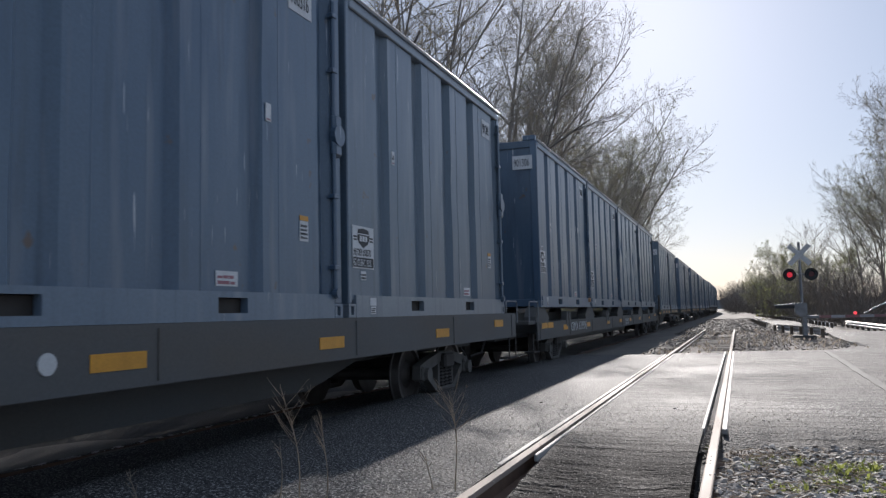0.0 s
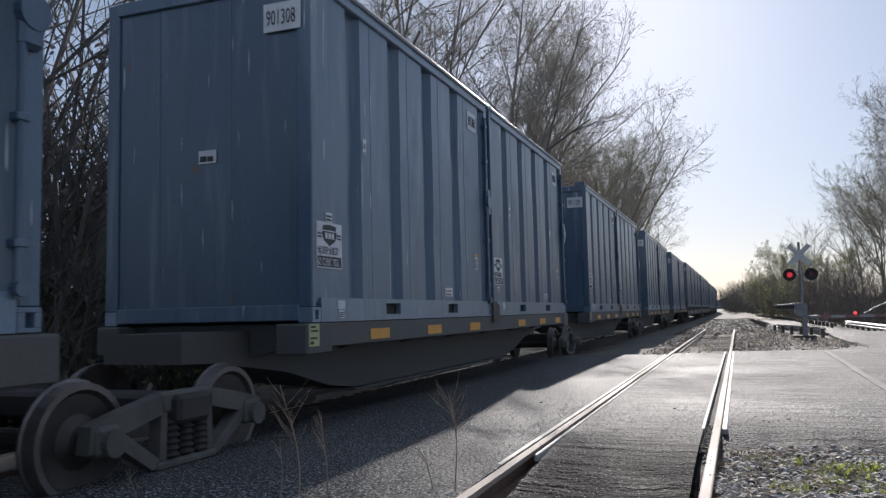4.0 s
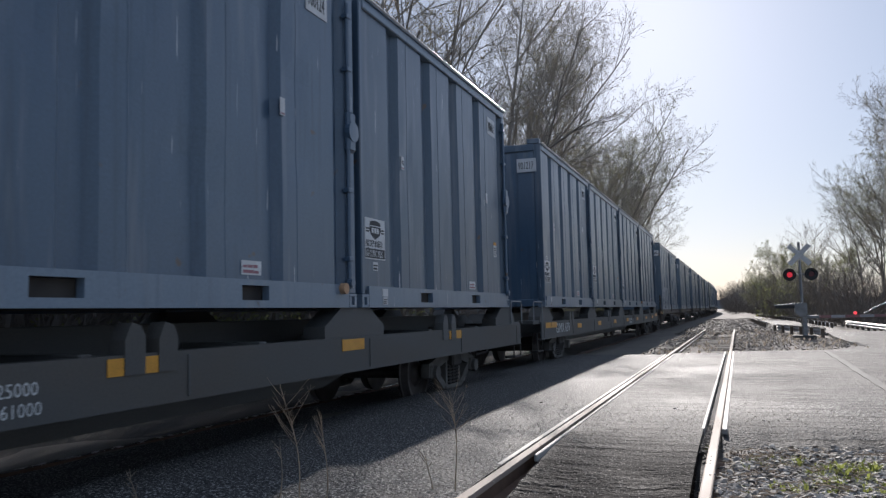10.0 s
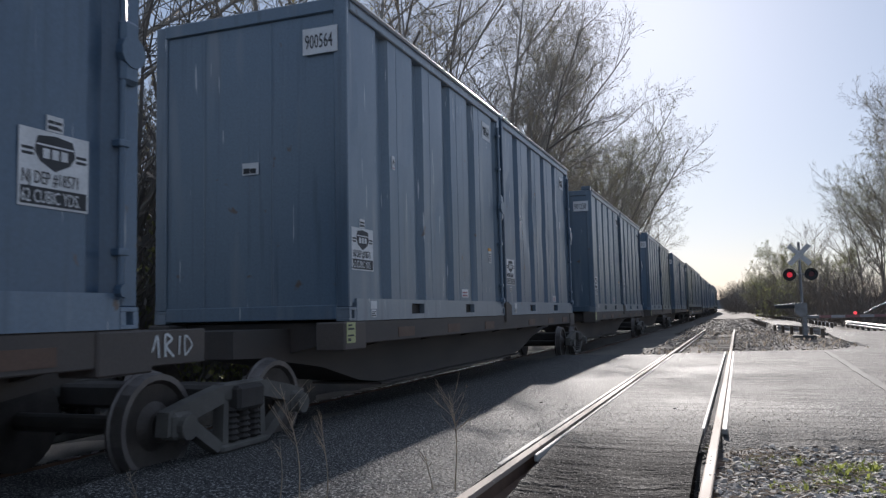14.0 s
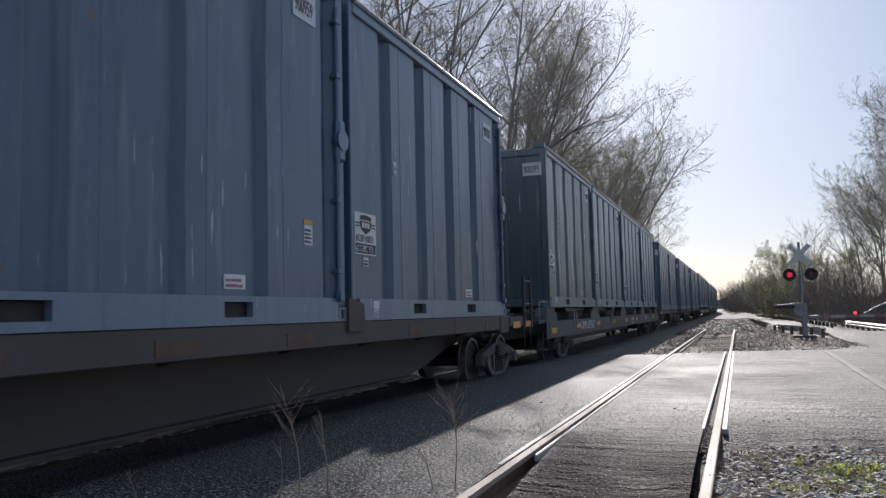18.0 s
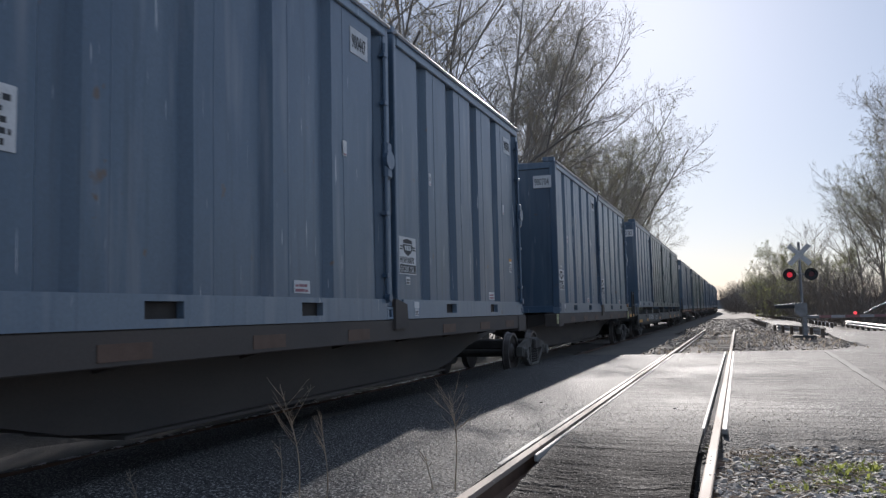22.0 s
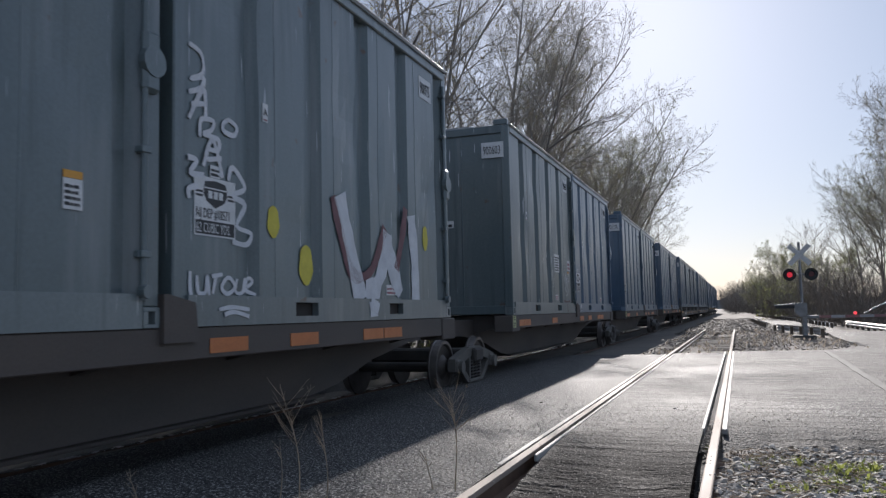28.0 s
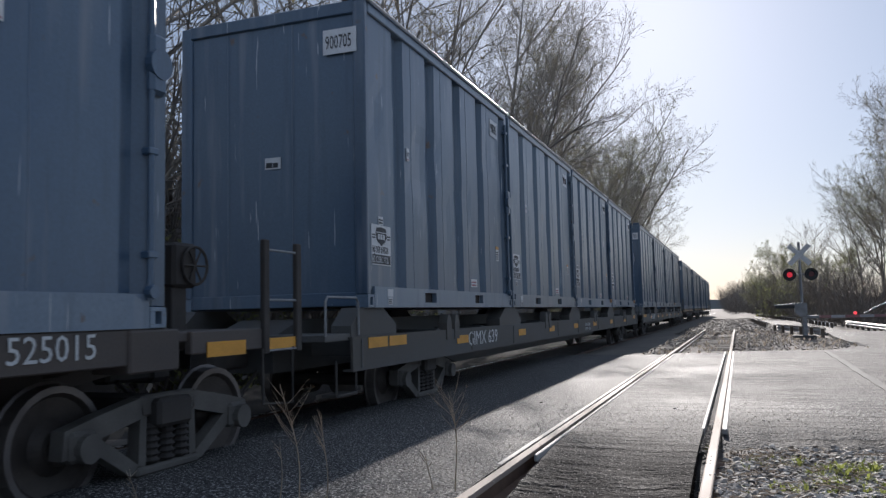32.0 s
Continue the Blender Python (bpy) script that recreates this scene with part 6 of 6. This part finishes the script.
for k in range(12):
    bush(rw.choice((0, 1)), 8.0 + 1.9 * k + rw.uniform(-0.6, 0.6), 58 + rw.uniform(-3, 6), -0.7, rw.uniform(0.8, 1.3), rw.uniform(0, 360))
for k in range(40):
    bush(rw.choice((3, 3, 2)), rw.uniform(-13, -9.4), -6 + 2.1 * k, -0.7, rw.uniform(0.8, 1.3), rw.uniform(0, 360))

for k in range(10):
    bush(k % 2, -12.5 - 1.1 * (k % 5) + rw.uniform(-0.4, 0.4), 9.0 + 1.7 * k, -0.7, rw.uniform(2.4, 3.2), rw.uniform(0, 360))

# far wooded ridge closing the view
hv, hf = [], []
for i in range(121):
    x = -900 + 15 * i
    for z in (-2, 9 + 10 * noise.noise((x * 0.004, 2, 0)) + 4 * noise.noise((x * 0.03, 5, 0)) + 1.2 * noise.noise((x * 0.3, 5, 0)) + (10 if x < -80 else 0)):
        hv.append((x, 820 + 0.0004 * x * x, z))
for i in range(120):
    hf.append((2 * i, 2 * i + 2, 2 * i + 3, 2 * i + 1))
n0 = len(hv)
hv += [(x, y + 60, z) for x, y, z in hv]
hf += [(2 * i + 1, 2 * i + 3, n0 + 2 * i + 3, n0 + 2 * i + 1) for i in range(120)]
thing("backdrop", Shape().add(hv, hf).mesh("backdrop", HILL), "far low wooded ridge in haze", "hill", kind="structure")


def dry_weed(x, y, h, lean, seed, z=-0.02, fork=0.58, count=8, left=0.7, fan=0.9, tilts=(0.35, 1.0)):
    """A dead stalk that forks into a loose fan of long thin seed branches."""
    r = random.Random(seed)
    ob = new("dry_weed")
    ob.location = (x, y, z)
    tagged(ob, "thin dry brown weed stalk with branching seed head", "weed", "dry weeds by the track")
    at = lambda t: Vector((lean * t * t + 0.01 * math.sin(5 * t + seed), 0.01 * math.sin(4 * t), h * t))
    part("stalk", Shape().tube([at(k / 12) for k in range(13)], [0.0048 - 0.00032 * k for k in range(13)], 6).mesh("stalk", DRY), ob)
    for k in range(count):
        t = fork + (0.93 - fork) * (k / count) ** 1.3 + r.uniform(-0.02, 0.02)
        p = at(t)
        q = -1 if r.random() < left else 1
        ln = h * r.uniform(0.2, 0.42) * fan
        tilt = r.uniform(*tilts)
        d = Vector((q * math.sin(tilt), r.uniform(-0.45, 0.45), math.cos(tilt))).normalized()
        s, pts = Shape(), [p]
        for j in range(4):
            d = (d + Vector((r.uniform(-0.1, 0.1), r.uniform(-0.1, 0.1), 0.05))).normalized()
            pts.append(pts[-1] + d * ln / 4)
        s.tube(pts, [0.0021, 0.0019, 0.0016, 0.0013, 0.001], 4)
        for b in range(r.randint(2, 7)):
            i = r.randint(1, 3)
            c = pts[i].lerp(pts[i + 1], r.random())
            e = (d + Vector((r.uniform(-0.8, 0.8), r.uniform(-0.6, 0.6), r.uniform(-0.1, 0.5)))).normalized()
            s.tube([c, c + e * ln * r.uniform(0.05, 0.2)], [0.0016, 0.001], 3)
        part("seed_branch", s.mesh("seed_branch", DRY), ob)
    return ob


dry_weed(-1.80, 5.0, 0.66, -0.02, 5, fork=0.6, count=15, left=0.6, fan=0.95, tilts=(0.25, 0.95))
dry_weed(-2.66, 4.45, 0.74, -0.12, 6, fork=0.46, count=13, left=0.95, fan=0.95, tilts=(0.5, 0.85))
dry_weed(-2.55, 4.6, 0.55, -0.02, 7, fork=0.5, count=9, left=0.75, fan=0.7, tilts=(0.3, 0.6))
dry_weed(-1.98, 5.0, 0.25, -0.04, 8, count=3)
dry_weed(-2.74, 4.35, 0.42, 0.02, 12, fork=0.7, count=3, fan=0.5)
dry_weed(-3.1, 3.55, 0.35, -0.12, 9, fork=0.4, count=14, fan=0.6)


# ballast, grit and small weeds near the viewer
def stones(name, count, area, size, seed, label, mat=STONE, lift=0.03):
    r = random.Random(seed)
    s = Shape()
    base = [Vector(v) for v in ((1, 0, 0), (-1, 0, 0), (0, 1, 0), (0, -1, 0), (0, 0, 1), (0, 0, -1), (0.6, 0.6, 0.5), (-0.6, 0.5, 0.55), (0.5, -0.65, 0.5), (-0.55, -0.6, 0.4))]
    fs = [(0, 6, 4), (6, 2, 4), (2, 7, 4), (7, 1, 4), (1, 9, 4), (9, 3, 4), (3, 8, 4), (8, 0, 4), (0, 2, 6), (2, 1, 7), (1, 3, 9), (3, 0, 8)]
    for k in range(count):
        x, y = area(r)
        q = r.uniform(*size)
        m = Euler((r.uniform(-0.5, 0.5), r.uniform(-0.5, 0.5), r.uniform(0, 6.3))).to_matrix()
        o = Vector((x, y, ground_height(x, y) + lift + q * r.uniform(0.0, 0.5)))
        s.add([tuple(o + m @ Vector((v.x * q * 1.35, v.y * q * r.uniform(0.6, 1.0), v.z * q * 0.5))) for v in base], fs)
    return thing(name, fast_mesh(s, name, mat), label, "gravel", kind="stuff")


def near_right(r):
    while True:
        y = 4.2 + 3.75 * r.random() ** 0.8
        x = r.uniform(XR + 0.06, 0.35 * y + 0.6)
        bare = 0.75 * (y - 5.2) / 2.2 + 0.5 * max(0.0, 0.5 - x)          # dirt shows towards the road and the rail
        if r.random() > bare:
            return x, y


def between(r):
    y = r.uniform(3.8, 5.1)
    return r.uniform(XL + 0.06, XR - 0.06), y


def beyond(r):
    y = 21.5 + 25 * r.random() ** 1.5
    x = r.uniform(-2.6, 3.4)
    return (x if not XL < x < XR or y > 38 else x + 1.6), y


stones("ballast", 9000, near_right, (0.014, 0.042), 1, "loose grey ballast stones beside the rail")
stones("ballast", 3500, between, (0.01, 0.028), 2, "loose dark ballast between the rails")
stones("ballast", 3000, lambda r: (r.uniform(-3.0, 2.2), 40 + 50 * r.random() ** 1.3), (0.03, 0.065), 4, "coarse brown gravel beside the far tracks", GRIT)
stones("grit", 7000, lambda r: (r.uniform(-3.3, 2.6), 4.3 + 5.5 * r.random() ** 1.5), (0.003, 0.0085), 12, "loose grit strewn over the asphalt", STONE, 0.16)
stones("ballast", 6000, beyond, (0.014, 0.036), 3, "grey-brown ballast and grit beyond the crossing", GRIT)


def small_weeds(name, count, area, height, seed, mat, label):
    r = random.Random(seed)
    s = Shape()
    for k in range(count):
        x, y = area(r)
        if noise.noise((x * 2.3, y * 2.3, seed)) < -0.02:
            continue
        o = Vector((x, y, ground_height(x, y) + 0.02))
        for b in range(r.randint(4, 8)):
            a = r.uniform(0, 6.3)
            h = r.uniform(*height)
            d = Vector((math.cos(a), math.sin(a), 0))
            t = Vector((-d.y, d.x, 0)) * h * 0.1
            m = o + d * h * 0.3 + Vector((0, 0, h * 0.7))
            e = o + d * h * 0.75 + Vector((0, 0, h * r.uniform(0.6, 1.1)))
            s.add([tuple(o), tuple(m + t), tuple(e), tuple(m - t)], [(0, 1, 2, 3)])
    return thing(name, fast_mesh(s, name, mat), label, "weeds", kind="stuff")


small_weeds("low_weeds", 3400, lambda r: (r.uniform(-0.05, 2.8), 4.2 + 2.9 * r.random()), (0.014, 0.045), 5, GRASS_GREEN, "bright green low weeds among the ballast")
small_weeds("low_weeds", 90, lambda r: (r.uniform(0.2, 2.4), 4.4 + 2.3 * r.random()), (0.07, 0.13), 15, GRASS_GREEN, "taller yellow-green weed tufts in the gravel")
def twigs(count, seed):
    """Dead twigs and stalks strewn over the litter."""
    r, s = random.Random(seed), Shape()
    for k in range(count):
        x, y = r.uniform(-0.15, 2.5), r.uniform(4.9, 7.3)
        a, ln = r.uniform(0, 6.3), r.uniform(0.05, 0.28)
        z = ground_height(x, y) + 0.06
        s.tube([(x, y, z), (x + 0.5 * ln * math.cos(a), y + 0.5 * ln * math.sin(a), z + r.uniform(0, 0.03)), (x + ln * math.cos(a + 0.2), y + ln * math.sin(a + 0.2), z + r.uniform(-0.01, 0.03))], [0.004, 0.003, 0.002], 4)
    return thing("twigs", fast_mesh(s, "twigs", DRY), "dead twigs and stalks strewn over the gravel", "twigs", kind="stuff")


twigs(420, 41)
small_weeds("low_weeds", 500, lambda r: (r.uniform(0.1, 2.8), 5.7 + 1.1 * r.random()), (0.03, 0.07), 45, GRASS_GREEN, "low green weeds along the edge of the asphalt")
small_weeds("leaf_litter", 4200, lambda r: (r.uniform(-0.15, 1.6), 4.6 + 2.7 * r.random()), (0.015, 0.04), 9, LITTER, "brown dead leaves and twigs among the gravel")
stones("grit", 900, lambda r: (r.uniform(XR - 0.16, XR - 0.05), r.uniform(5.3, 8.6)), (0.006, 0.016), 22, "dirt and small stones beside the rail", GRIT, 0.11)
small_weeds("low_weeds", 60, lambda r: (r.uniform(XR - 0.16, XR - 0.06), r.uniform(7.2, 8.4)), (0.05, 0.1), 26, GRASS_GREEN, "green weeds in the flangeway")
small_weeds("low_weeds", 120, lambda r: (r.uniform(XL + 0.06, XL + 0.3), r.uniform(4.4, 5.7)), (0.03, 0.07), 6, GRASS_GREEN, "green weeds beside the rail")
small_weeds("dead_grass", 900, lambda r: (r.uniform(-2.6, 3.4), 21.8 + 22 * r.random()), (0.04, 0.14), 7, DRY, "dry dead grass tufts beyond the crossing")


def pebble(x, y, r, seed):
    q = random.Random(seed)
    vs = [(r * q.uniform(0.8, 1.2) * math.cos(a) * c, r * q.uniform(0.7, 1.0) * math.sin(a) * c, r * z) for c, z in ((0.75, 0.0), (1.0, 0.35), (0.55, 0.75)) for a in [k * math.pi / 4 for k in range(8)]]
    fs = [(8 * j + k, 8 * j + (k + 1) % 8, 8 * j + 8 + (k + 1) % 8, 8 * j + 8 + k) for j in range(2) for k in range(8)] + [tuple(range(16, 24))]
    thing("pebble", Shape().add(vs, fs).mesh("pebble", CAST), "dark pebble lying on the asphalt", "stone", "pebbles on the road", at=pose(x, y, dome(x, y) - 0.004, 0, 0, 40 * seed))


for k, (x, y) in enumerate(((0.18, 8.7), (0.23, 8.62), (0.42, 8.85), (0.02, 10.2), (-0.75, 9.6), (-2.4, 9.9), (0.9, 9.7))):
    pebble(x, y, 0.014 + 0.004 * (k % 3), k + 1)

branch = new("dead_branch")
branch.matrix_basis = pose(-0.1, 44.0, -0.1)
tagged(branch, "crooked dead branch lying on the ballast", "branch")
part("stem", Shape().tube([(-0.5, 0, 0.25), (-0.2, 0.1, 0.42), (0.1, 0.0, 0.3), (0.35, -0.1, 0.05), (0.8, 0.1, -0.02)], [0.02, 0.028, 0.035, 0.035, 0.03], 7).mesh("stem", BARK), branch)
part("fork", Shape().tube([(0.1, 0.0, 0.3), (0.5, 0.2, 0.4), (0.95, 0.2, 0.28)], [0.024, 0.018, 0.01], 6).mesh("fork", BARK), branch)


# ---- movement ----
SPEED, CATCH_UP = 13.3, 4.6           # metres a second; the short surge between 20.3 and 20.7 s


def travelled(t):
    q = min(max((t - 20.3) / 0.4, 0.0), 1.0)
    return SPEED * t + CATCH_UP * q * q * (3 - 2 * q)


TIMES = [float(k) for k in range(0, 21)] + [20.1, 20.2, 20.3, 20.4, 20.5, 20.6, 20.7, 20.8, 20.9] + [float(k) for k in range(21, 33)]


def motions():
    for ob, u, z in RIDERS:
        walk(ob, [(t, line(u - travelled(t), 0, z)) for t in TIMES])


motions()
